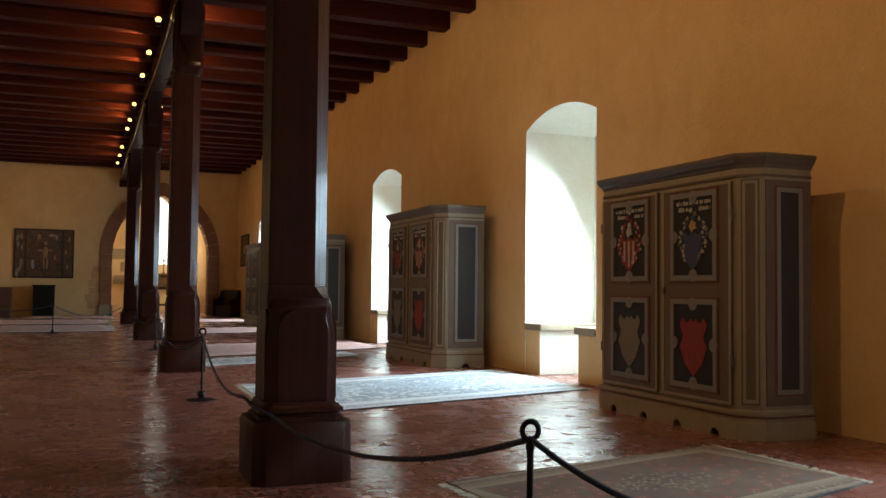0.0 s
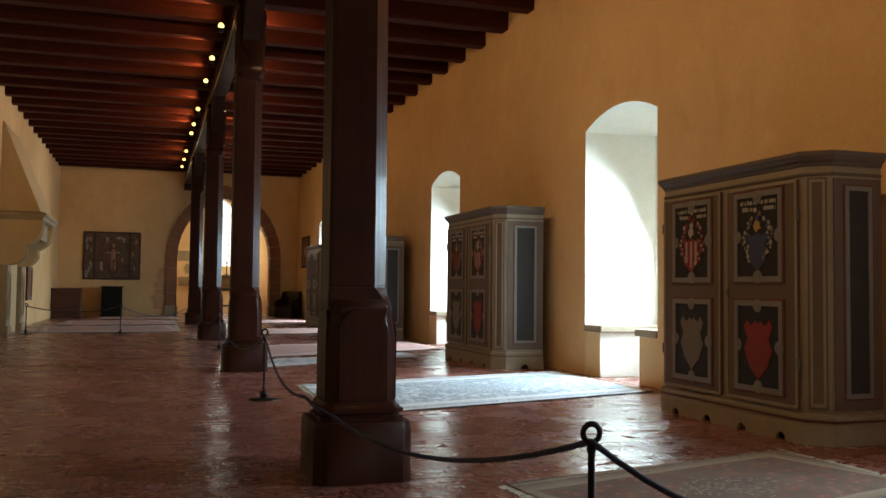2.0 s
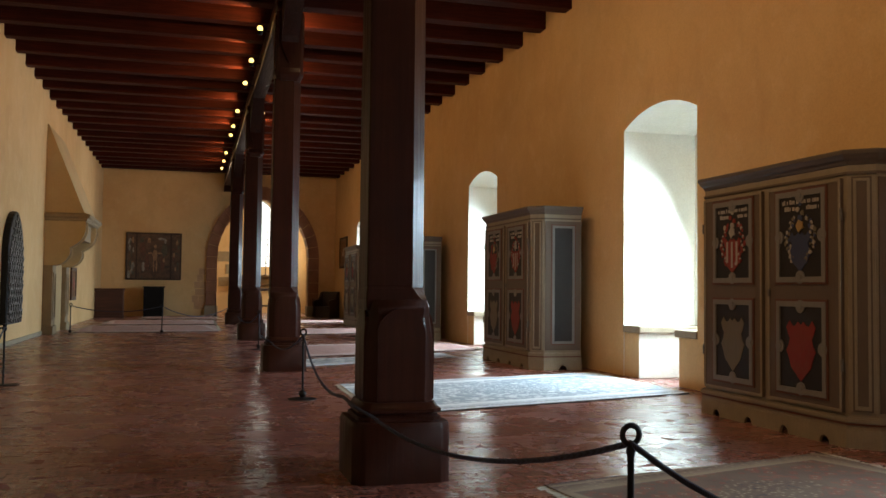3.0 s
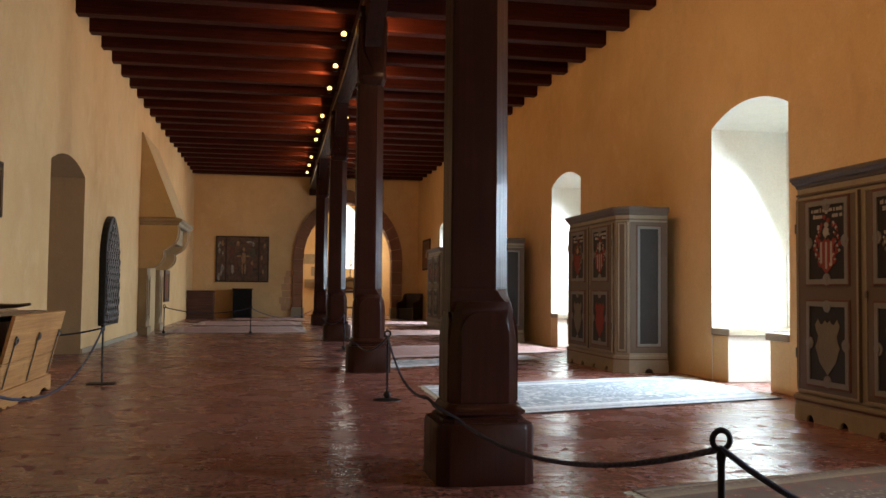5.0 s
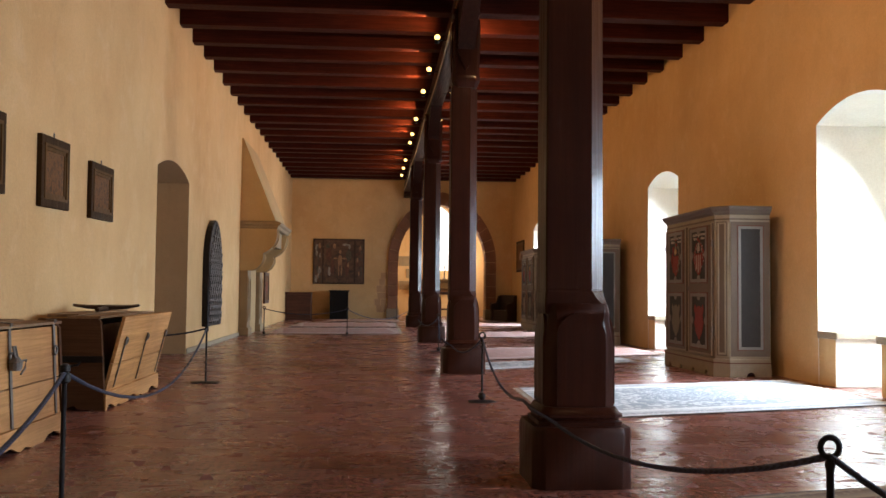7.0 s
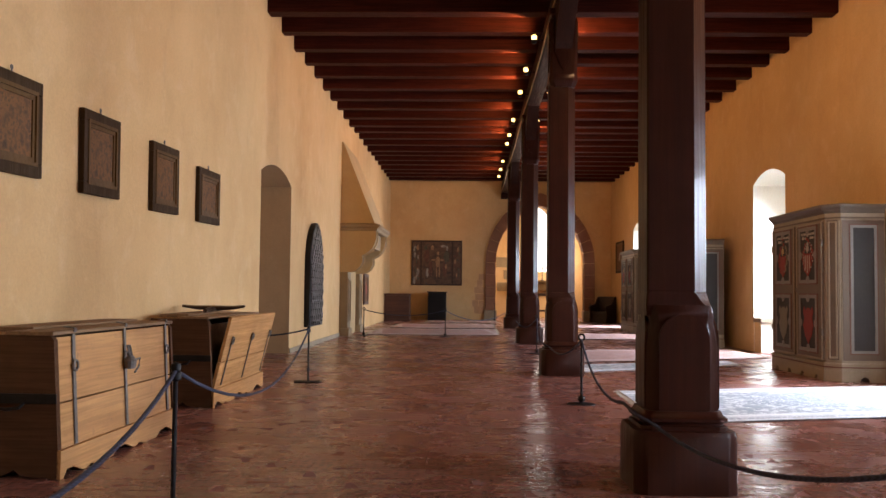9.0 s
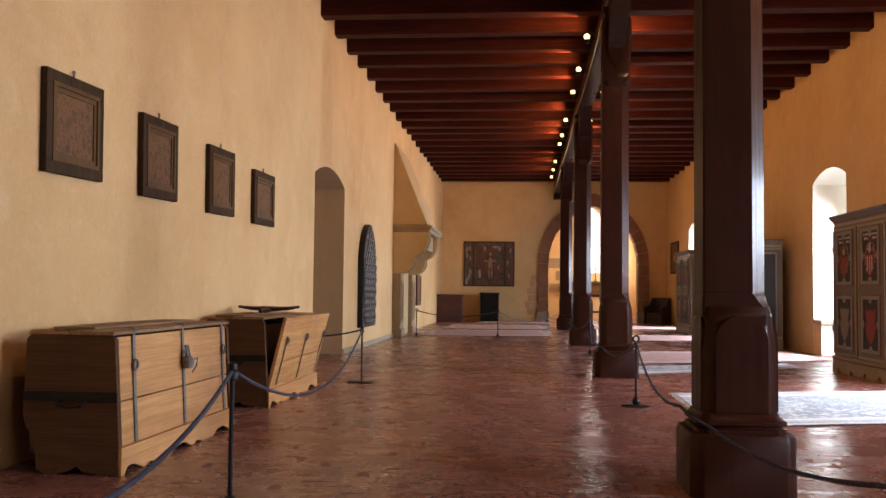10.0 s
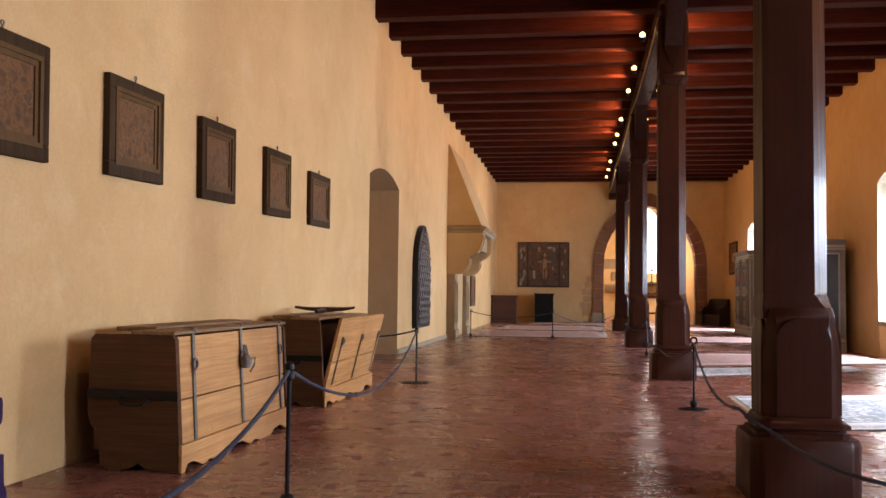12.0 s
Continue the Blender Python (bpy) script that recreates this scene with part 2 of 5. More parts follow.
M_ROPE.color(M_ROPE.ramp(_v.outputs[0], [(0.2, (0.012, 0.014, 0.028)), (0.8, (0.04, 0.047, 0.085))]))
M_ROPE.bump(_v.outputs[0], 0.5, 0.004)
M_ROPE = M_ROPE.m
M_FRAMEWOOD = wood("frame_wood", (0.058, 0.030, 0.012), (0.036, 0.019, 0.008), "z", 0.6, gloss=0.1, streak=0.15, grain=0.6)
M_GOLDWOOD = wood("gilded_wood", (0.13, 0.066, 0.022), (0.085, 0.043, 0.015), "z", 0.5, gloss=0.12, grain=0.4, streak=0.1, relief=0.1)
M_LEAD = metal("lead_came", (0.12, 0.12, 0.12), 0.6)


def mottled(name, stops, scale, rough=0.5, dist=1.0):
    k = Mat(name, rough)
    n = k.noise(k.coords(), scale, 6, 0.65, dist)
    k.color(k.ramp(n, stops))
    k.bump(k.noise(k.coords(), 60, 3, 0.6), 0.15, 0.003)
    return k.m


M_CANVAS = mottled("dark_old_canvas", [(0.3, (0.035, 0.015, 0.005)), (0.45, (0.10, 0.040, 0.009)), (0.54, (0.17, 0.068, 0.014)), (0.62, (0.055, 0.025, 0.008)), (0.75, (0.16, 0.07, 0.018))], 13.0, 0.8, 0.3)
M_ALTAR = mottled("dark_painted_panel", [(0.3, (0.02, 0.014, 0.012)), (0.48, (0.07, 0.035, 0.022)), (0.58, (0.11, 0.06, 0.035)), (0.68, (0.03, 0.035, 0.035)), (0.8, (0.02, 0.013, 0.011))], 4.0)
M_PALEFIG = mottled("faded_flesh_paint", [(0.35, (0.15, 0.08, 0.04)), (0.65, (0.33, 0.20, 0.105))], 9.0)
M_GREYFIG = mottled("faded_grey_paint", [(0.35, (0.10, 0.098, 0.09)), (0.65, (0.34, 0.32, 0.28))], 9.0)
M_DIMRED = mottled("faded_red_paint", [(0.35, (0.05, 0.02, 0.014)), (0.65, (0.13, 0.045, 0.028))], 9.0)
M_DIMGREEN = mottled("faded_green_paint", [(0.35, (0.03, 0.03, 0.022)), (0.65, (0.085, 0.08, 0.055))], 9.0)
M_CREAM = paint("cream_paint", (0.26, 0.212, 0.15), 0.5, 0.35)
M_PALEGREY = paint("pale_grey_paint", (0.185, 0.172, 0.16), 0.5, 0.35)
M_TAUPE = paint("taupe_paint", (0.115, 0.083, 0.06), 0.5, 0.3)
M_SLATE = paint("slate_paint", (0.026, 0.022, 0.022), 0.5, 0.3, (0.05, 0.04, 0.035))
M_FIELD = paint("black_field_paint", (0.020, 0.016, 0.015), 0.55, 0.2, (0.035, 0.028, 0.022))
M_REDLINE = paint("red_line_paint", (0.12, 0.042, 0.028), 0.5, 0.3)
M_CORNICE = paint("grey_brown_cornice", (0.12, 0.095, 0.075), 0.45, 0.3)
M_SHIELD_RED = paint("shield_red", (0.21, 0.026, 0.020), 0.6, 0.35)
M_SHIELD_TAN = paint("shield_tan", (0.15, 0.125, 0.085), 0.5, 0.2)
M_SHIELD_BLUE = paint("shield_blue", (0.04, 0.05, 0.105), 0.5, 0.2)
M_SHIELD_WHITE = paint("shield_white", (0.33, 0.30, 0.26), 0.5, 0.3)
M_SHIELD_GOLD = paint("shield_gold", (0.36, 0.24, 0.09), 0.5, 0.2)
M_RUG_PALE = rug_mat("pale_rug", (0.62, 0.66, 0.68), (0.30, 0.35, 0.40), (0.09, 0.10, 0.13), (0.82, 0.84, 0.85))
M_RUG_RED = rug_mat("faded_red_rug", (0.20, 0.075, 0.052), (0.13, 0.085, 0.065), (0.045, 0.048, 0.06), (0.30, 0.245, 0.17))
M_RUG_PINK = rug_mat("faded_pink_rug", (0.43, 0.22, 0.185), (0.33, 0.17, 0.145), (0.17, 0.10, 0.10), (0.52, 0.38, 0.33))
M_PURPLE = paint("purple_velvet", (0.030, 0.012, 0.055), 0.9, 0.2, (0.02, 0.01, 0.03))
M_FRINGE = paint("wool_fringe", (0.50, 0.45, 0.36), 0.9, 0.1)
M_GLASS = Mat("window_glass", 0.02)
M_GLASS.b.inputs["Transmission Weight"].default_value = 1.0
M_GLASS.b.inputs["IOR"].default_value = 1.1
M_GLASS = M_GLASS.m
M_BULB = Mat("lit_bulb", 0.4)
M_BULB.b.inputs["Emission Color"].default_value = (1, 0.64, 0.17, 1)
M_BULB.b.inputs["Emission Strength"].default_value = 4.5
M_BULB = M_BULB.m


# ---- mesh helpers ----
def box(bm, x0, x1, y0, y1, z0, z1, bevel=0.0, mi=0):
    r = bmesh.ops.create_cube(bm, size=1)
    vs = r["verts"]
    for v in vs:
        v.co = Vector(((x0 + x1) / 2 + v.co.x * (x1 - x0), (y0 + y1) / 2 + v.co.y * (y1 - y0), (z0 + z1) / 2 + v.co.z * (z1 - z0)))
    fs = list({f for v in vs for f in v.link_faces})
    for f in fs:
        f.material_index = mi
    if bevel:
        es = list({e for v in vs for e in v.link_edges})
        bmesh.ops.bevel(bm, geom=es, offset=bevel, segments=2, affect="EDGES", profile=0.6)
    return fs


def prism(bm, pts, axis, a, b, mi=0):
    """Extrude a polygon of 2D points along an axis from a to b."""
    def at(p, h):
        return {"x": (h, p[0], p[1]), "y": (p[0], h, p[1]), "z": (p[0], p[1], h)}[axis]
    lo = [bm.verts.new(at(p, a)) for p in pts]
    hi = [bm.verts.new(at(p, b)) for p in pts]
    n = len(pts)
    fs = [bm.faces.new(lo), bm.faces.new(hi)]
    fs += [bm.faces.new((lo[i], lo[(i + 1) % n], hi[(i + 1) % n], hi[i])) for i in range(n)]
    for f in fs:
        f.material_index = mi
    return fs


def loft(bm, rings, close=True):
    """Skin rings of equal count; caps at both ends."""
    vs = [[bm.verts.new(p) for p in r] for r in rings]
    n = len(rings[0])
    for a, b in zip(vs, vs[1:]):
        for i in range(n):
            bm.faces.new((a[i], a[(i + 1) % n], b[(i + 1) % n], b[i]))
    if close:
        bm.faces.new(vs[0]), bm.faces.new(vs[-1])


def oct_ring(h, c, z, cx=0.0, cy=0.0):
    """A square of half width h with slightly rounded corner cuts of width c."""
    p, b, e = [], 0.65 * c, 0.25 * c
    for sx, sy in ((1, 1), (-1, 1), (-1, -1), (1, -1)):
        q4 = [(h, h - c), (h - e, h - b), (h - b, h - e), (h - c, h)]
        p += [(sx * x, sy * y) for x, y in (q4 if sx * sy > 0 else q4[::-1])]
    return [(cx + x, cy + y, z) for x, y in p]


def tube(bm, path, radius, sides=8, close=True):
    path = [Vector(p) for p in path]
    rings, up = [], Vector((0, 0, 1))
    for i, p in enumerate(path):
        d = (path[min(i + 1, len(path) - 1)] - path[max(i - 1, 0)]).normalized()
        a = d.cross(up)
        a = a.normalized() if a.length > 1e-3 else d.cross(Vector((1, 0, 0))).normalized()
        b = d.cross(a)
        r = radius[i] if isinstance(radius, (list, tuple)) else radius
        rings.append([p + r * (math.cos(t) * a + math.sin(t) * b) for t in [2 * math.pi * k / sides for k in range(sides)]])
    loft(bm, rings, close)


def lathe(bm, profile, sides=16, cx=0.0, cy=0.0):
    loft(bm, [[(cx + max(r, 1e-4) * math.cos(2 * math.pi * k / sides), cy + max(r, 1e-4) * math.sin(2 * math.pi * k / sides), z) for k in range(sides)] for r, z in profile])


def torus(bm, center, R, r, axis="y", n=16, m=8):
    rings = []
    for i in range(n):
        a = 2 * math.pi * i / n
        ring = []
        for j in range(m):
            b = 2 * math.pi * j / m
            q, h = R + r * math.cos(b), r * math.sin(b)
            p = {"y": (q * math.cos(a), h, q * math.sin(a)), "x": (h, q * math.cos(a), q * math.sin(a)), "z": (q * math.cos(a), q * math.sin(a), h)}[axis]
            ring.append(bm.verts.new(Vector(center) + Vector(p)))
        rings.append(ring)
    for i in range(n):
        for j in range(m):
            bm.faces.new((rings[i][j], rings[(i + 1) % n][j], rings[(i + 1) % n][(j + 1) % m], rings[i][(j + 1) % m]))


def finish(name, bm, mats, smooth=False):
    bmesh.ops.recalc_face_normals(bm, faces=bm.faces)
    me = bpy.data.meshes.new(name)
    bm.to_mesh(me)
    bm.free()
    for m in (mats if isinstance(mats, (list, tuple)) else [mats]):
        me.materials.append(m)
    if smooth:
        me.polygons.foreach_set("use_smooth", [True] * len(me.polygons))
        me.set_sharp_from_angle(angle=radians(35))
    return me


def part(name, bm, material, parent, label="", smooth=False, kind=""):
    ob = new(name, finish(name, bm, material, smooth))
    ob.parent = parent
    return tagged(ob, label, "", "", kind)


def thing(name, m, label, category, group="", kind=""):
    ob = new(name)
    ob.empty_display_size = 0.2
    ob.matrix_world = m
    return tagged(ob, label, category, group, kind)


def solid(name, bm, mats, label, category, kind="", group="", smooth=False, m=None):
    ob = new(name, finish(name, bm, mats, smooth))
    if m is not None:
        ob.matrix_world = m
    return tagged(ob, label, category, group, kind)


def arc3(y0, y1, zs, zt, n=14):
    """A segmental arch from (y0, zs) over its crown zt to (y1, zs)."""
    h, w = zt - zs, (y1 - y0) / 2
    R = (w * w + h * h) / (2 * h)
    a = math.asin(min(1.0, w / R))
    return [((y0 + y1) / 2 + R * math.sin(-a + 2 * a * i / n), zt - R + R * math.cos(-a + 2 * a * i / n)) for i in range(n + 1)]


def pointed(x0, x1, zs, zt, n=12):
    """A pointed arch as two arcs."""
    w, h = (x1 - x0) / 2, zt - zs
    R = (w * w + h * h) / (2 * w)
    out = []
    for i in range(n + 1):
        z = h * math.sin(math.pi / 2 * i / n)
        out.append((x0 + R - math.sqrt(max(0, R * R - z * z)), zs + z))
    right = [(x0 + x1 - x, z) for x, z in out[:-1]]
    return out + right[::-1]


B = bmesh.new


# ---- the large structure ----
def pierced_wall(bm, axis, a0, a1, thick0, thick1, top, openings):
    """A wall along an axis, with arched openings (lo, hi, arch points) that go through it."""
    def slab(lo, hi):
        if axis == "y":
            fs = box(bm, thick0, thick1, lo, hi, 0, top)
        else:
            fs = box(bm, lo, hi, thick0, thick1, 0, top)
        for f in fs:
            f.normal_update()
            if abs(f.normal["xyz".index(axis)]) > 0.9 and a0 + 0.01 < f.calc_center_median()["xyz".index(axis)] < a1 - 0.01:
                f.material_index = 1
    at = a0
    for lo, hi, arch in openings:
        slab(at, lo)
        fs = prism(bm, arch + [(hi, top), (lo, top)], "x" if axis == "y" else "y", thick0, thick1)
        for f in fs[2:2 + len(arch) - 1]:
            f.material_index = 1
        at = hi
    slab(at, a1)


# window wall with deep niches
bm = B()
pierced_wall(bm, "y", Y0, Y1, XR, XR + WALL_T - 0.25, 6.3,
             [(c - WIN_HALF, c + WIN_HALF, arc3(c - WIN_HALF, c + WIN_HALF, WIN_SPRING, WIN_TOP)) for c in WIN_Y])
solid("wall_east", bm, [M_WALL, M_WHITE], "ochre plastered wall with deep white-washed window niches", "wall", "structure")

# outer skin of the window wall, with the window openings
bm = B()
xa, xb = XR + WALL_T - 0.25, XR + WALL_T
at = Y0
for c in WIN_Y:
    box(bm, xa, xb, at, c - 0.62, 0, 6.3)
    box(bm, xa, xb, c - 0.62, c + 0.62, 0, 0.9)
    box(bm, xa, xb, c - 0.62, c + 0.62, 3.12, 6.3)
    at = c + 0.62
box(bm, xa, xb, at, Y1, 0, 6.3)
solid("wall_east_outer", bm, M_WHITE, "white-washed outer wall behind the window niches", "wall", "structure")

for i, c in enumerate(WIN_Y):
    win = thing("window_%d" % (i + 1), pose(xa + 0.13, c, 0.9), "tall leaded window at the back of a deep niche", "window", "", "structure")
    bm = B()
    for y0, y1, z0, z1 in ((-0.62, -0.55, 0, 2.22), (0.55, 0.62, 0, 2.22), (-0.55, 0.55, 0, 0.07), (-0.55, 0.55, 2.15, 2.22), (-0.03, 0.03, 0.07, 2.15), (-0.55, -0.03, 1.4, 1.46), (0.03, 0.55, 1.4, 1.46)):
        box(bm, -0.03, 0.03, y0, y1, z0, z1, 0.006)
    part("window_frame", bm, M_DARKWOOD, win)
    for y0, y1, z0, z1 in ((-0.55, -0.03, 0.07, 1.4), (0.03, 0.55, 0.07, 1.4), (-0.55, -0.03, 1.46, 2.15), (0.03, 0.55, 1.46, 2.15)):
        bm = B()
        box(bm, -0.003, 0.003, y0, y1, z0, z1)
        ob = part("pane", bm, M_GLASS, win)
        ob.visible_shadow = False
    bm = B()
    box(bm, -0.2, -0.035, -0.62, 0.62, -0.02, 0.02, 0.008)
    part("window_sill", bm, M_SLAB, win)
    # a stone seat on each side of the niche
    for s in (-1, 1):
        seat = thing("window_seat", pose(0, 0, 0), "plastered window seat with a worn stone slab in a niche", "window seat", "window seats", "structure")
        lo, hi = sorted((c + s * (WIN_HALF - 0.002), c + s * (WIN_HALF - SEAT_W)))
        bm = B()
        box(bm, XR + 0.004, xa, lo, hi, 0, SEAT_H - 0.09, 0.012)
        for f in bm.faces:
            f.normal_update()
            f.material_index = 0 if f.normal.x < -0.5 else 1
        part("seat_block", bm, [M_WALL, M_WHITE], seat)
        bm = B()
        lo, hi = sorted((c + s * (WIN_HALF - 0.002), c + s * (WIN_HALF - SEAT_W - 0.07)))
        box(bm, XR - 0.02, xa, lo, hi, SEAT_H - 0.09, SEAT_H, 0.015)
        part("seat_slab", bm, M_SLAB, seat, "worn grey stone slab")

# fireplace wall with one tall niche
DOOR = (14.1, 16.52)
bm = B()
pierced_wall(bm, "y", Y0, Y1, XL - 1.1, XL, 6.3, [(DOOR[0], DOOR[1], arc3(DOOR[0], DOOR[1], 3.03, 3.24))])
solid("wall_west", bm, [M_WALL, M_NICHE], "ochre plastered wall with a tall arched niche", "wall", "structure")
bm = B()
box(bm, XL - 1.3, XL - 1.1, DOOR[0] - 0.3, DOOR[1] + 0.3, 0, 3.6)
solid("wall_west_niche_back", bm, M_NICHE, "plaster at the niche back, coloured as in shade", "wall", "structure")
bm = B()
box(bm, XL, XL + 0.025, DOOR[1] + 0.02, 22.9, 0, 0.09, 0.006)
solid("baseboard", bm, M_SLAB, "low grey stone skirting along the plaster wall", "baseboard", "structure")

# far wall with the pointed arch
AX0, AX1, A_S, A_T = 1.05, 4.66, 2.35, 4.70
bm = B()
pierced_wall(bm, "x", XL - 0.3, XR + 0.3, Y1, Y1 + 0.7, 6.3, [(AX0, AX1, pointed(AX0, AX1, A_S, A_T))])
solid("wall_north", bm, [M_WALL, M_WALL], "ochre plastered end wall with a pointed archway", "wall", "structure")
bm = B()
box(bm, XL - 0.3, XR + 0.3, Y0 - 0.3, Y0, 0, 6.3)
solid("wall_south", bm, M_WALL, "plain ochre plaster end wall", "wall", "structure")

# sandstone surround of the archway, stone by stone
surround = thing("stone_archway", pose(0, 0, 0), "pointed red sandstone archway surround with worn blocks", "archway", "", "structure")
inner, outer = pointed(AX0, AX1, A_S, A_T, 9), pointed(AX0 - 0.42, AX1 + 0.42, A_S, A_T + 0.52, 9)
for side in (0, 1):
    x0, x1 = (AX0 - 0.42, AX0) if side == 0 else (AX1, AX1 + 0.42)
    z = 0.0
    for k, h in enumerate((0.42, 0.5, 0.44, 0.52, 0.47)):
        w = 0.05 if k == 0 else 0.0
        bm = B()
        box(bm, x0 - w, x1 + w, Y1 - 0.09 - w, Y1 + 0.4, z + 0.004, z + h - 0.004, 0.02)
        part("stone_block", bm, M_SLAB if k == 0 else M_SAND, surround)
        z += h
for (a, b), (c, d) in zip(zip(inner, inner[1:]), zip(outer, outer[1:])):
    g = 0.008
    bm = B()
    prism(bm, [(a[0], a[1] + g), (b[0], b[1] - g), (d[0], d[1] - g), (c[0], c[1] + g)] if a[0] < 2.8 else [(a[0], a[1] - g), (b[0], b[1] + g), (d[0], d[1] + g), (c[0], c[1] - g)], "y", Y1 - 0.09, Y1 + 0.4)
    part("stone_block", bm, M_SAND, surround)

# bare red stones beside the foot of the archway
rs = random.Random(8)
for zz, xs in ((0.28, (0.2, 0.42)), (0.55, (0.12, 0.36)), (0.82, (0.24, 0.46)), (1.09, (0.2, 0.42)), (1.36, (0.3,)), (1.63, (0.36,))):
    for xx in xs:
        bm = B()
        w, h = rs.uniform(0.2, 0.24), rs.uniform(0.24, 0.27)
        prism(bm, [(xx, zz), (xx + w, zz + rs.uniform(-0.02, 0.02)), (xx + w + rs.uniform(-0.02, 0.02), zz + h), (xx + rs.uniform(-0.02, 0.02), zz + h)], "y", Y1 - 0.008, Y1 + 0.01)
        part("stone_block", bm, M_FADED, surround)

# chapel behind the archway
CY0, CY1 = Y1 + 0.7, 42.0
CW = (2.5, 3.75)
bm = B()
box(bm, -0.1, 0.2, CY0, CY1, 0, 6.3)
# side wall with an unseen opening, added for the chapel's extra lamp
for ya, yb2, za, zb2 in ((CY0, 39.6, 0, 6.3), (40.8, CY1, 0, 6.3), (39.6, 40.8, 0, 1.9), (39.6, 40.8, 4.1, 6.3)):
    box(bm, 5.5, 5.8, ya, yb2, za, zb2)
pierced_wall(bm, "x", -0.1, 5.8, CY1, CY1 + 0.5, 6.3, [(CW[0], CW[1], pointed(CW[0], CW[1], 4.1, 5.1))])
box(bm, CW[0], CW[1], CY1, CY1 + 0.5, 0, 2.1)
solid("wall_chapel", bm, [M_WALL, M_WHITE], "ochre plaster walls of the small chapel", "wall", "structure")
bm = B()
box(bm, -0.1, 5.8, CY0, CY1 + 0.5, 6.3, 6.5)
solid("ceiling_chapel", bm, M_WALL, "plain plaster chapel ceiling", "ceiling", "structure")
win = thing("window_7", pose(0, CY1 + 0.3, 0), "pointed leaded chapel window, bright with daylight", "window", "", "structure")
bm = B()
arch = [(x, z) for x, z in pointed(CW[0], CW[1], 4.1, 5.1)]
for k in range(5):
    x = CW[0] + 0.06 + (CW[1] - CW[0] - 0.12) * k / 4
    box(bm, x - 0.012, x + 0.012, -0.012, 0.012, 2.1, 4.2 + 0.75 * (1 - abs(k - 2) / 2))
for k in range(9):
    box(bm, CW[0], CW[1], -0.01, 0.01, 2.3 + 0.26 * k, 2.32 + 0.26 * k)
part("window_frame", bm, M_LEAD, win)
bm = B()
prism(bm, [(CW[0], 2.1), (CW[1], 2.1)] + arch[::-1], "y", 0.02, 0.026)
part("pane", bm, M_GLASS, win).visible_shadow = False
bm = B()
box(bm, 0.5, 5.8, CY1 + 1.5, CY1 + 1.55, 0.5, 7.5)
glow = Mat("bright_sky", 1.0)
glow.color((0, 0, 0))
glow.b.inputs["Emission Color"].default_value = (1.0, 0.98, 0.90, 1)
glow.b.inputs["Emission Strength"].default_value = 3.5
solid("backdrop", bm, glow.m, "bright white sky outside the chapel window", "sky", "structure")
# pale quoin stones let into the chapel plaster
for k, (x, z, w, h) in enumerate(((1.2, 2.3, 0.55, 0.45), (1.55, 1.75, 0.6, 0.42), (1.25, 1.2, 0.5, 0.4), (4.2, 2.4, 0.55, 0.5), (4.35, 1.8, 0.45, 0.42), (4.2, 1.25, 0.6, 0.4))):
    bm = B()
    box(bm, x, x + w, CY1 - 0.025, CY1, z, z + h, 0.008)
    solid("trim", bm, M_STONE, "pale dressed stone let into chapel plaster", "trim", "structure")

# floor slab, with mortar showing between the tiles laid on it
bm = B()
box(bm, XL - 1.3, XR + WALL_T, Y0 - 0.3, CY1 + 0.5, -0.3, -0.0016)
floor = solid("floor", bm, M_GROUT, "worn glossy terracotta tile floor of a great hall", "floor", "structure")

# ceiling: boards and cross beams in one mesh
bm = B()
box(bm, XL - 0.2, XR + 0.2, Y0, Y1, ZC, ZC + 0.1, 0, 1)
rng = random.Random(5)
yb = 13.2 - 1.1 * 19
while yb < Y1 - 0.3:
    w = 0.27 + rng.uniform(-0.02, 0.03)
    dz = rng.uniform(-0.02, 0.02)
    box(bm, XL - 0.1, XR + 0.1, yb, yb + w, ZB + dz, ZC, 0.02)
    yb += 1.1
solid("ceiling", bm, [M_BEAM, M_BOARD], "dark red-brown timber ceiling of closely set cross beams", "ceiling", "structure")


# ---- the middle row: pillars and girder ----
PILLARS = ((1.247, 5.58), (1.295, 12.97), (1.352, 20.75), (1.395, 29.3))


def girder_x(y):
    """The girder runs slightly askew to the walls."""
    return 1.27 + 0.0036 * y


bm = B()
box(bm, -0.14, 0.14, Y0, Y1, 5.18, ZB - 0.025, 0.03)
for v in bm.verts:
    v.co.x += girder_x(v.co.y)
solid("girder", bm, M_GIRDER, "long dark timber girder carrying the ceiling beams", "beam", "structure")
bm = B()
prism(bm, [(Y1, 4.96), (Y1, 5.18), (Y1 - 0.36, 5.18), (Y1 - 0.34, 5.12), (Y1 - 0.18, 5.02)], "x", girder_x(Y1) - 0.16, girder_x(Y1) + 0.16)
solid("corbel", bm, M_GIRDER, "dark timber bracket under the girder at the wall", "bracket", "structure")


def post_ring(k, z, e=0.0):
    """Section of a shaft: k from 0 (square) to 1 (broad facet on the window side), swollen by e."""
    x0, x1, y0, y1 = -0.204 - e, 0.172 + 0.020 * k + e, -0.150 - e, 0.150 + e
    fx, fy = 0.02 + 0.095 * k, 0.02 + 0.17 * k
    c = 0.012
    return [(x1, y1 - 0.05, z), (x1 - 0.05, y1, z), (x0 + c, y1, z), (x0, y1 - c, z), (x0, y0 + c, z), (x0 + c, y0, z), (x1 - fx, y0, z), (x1, y0 + fy, z)]


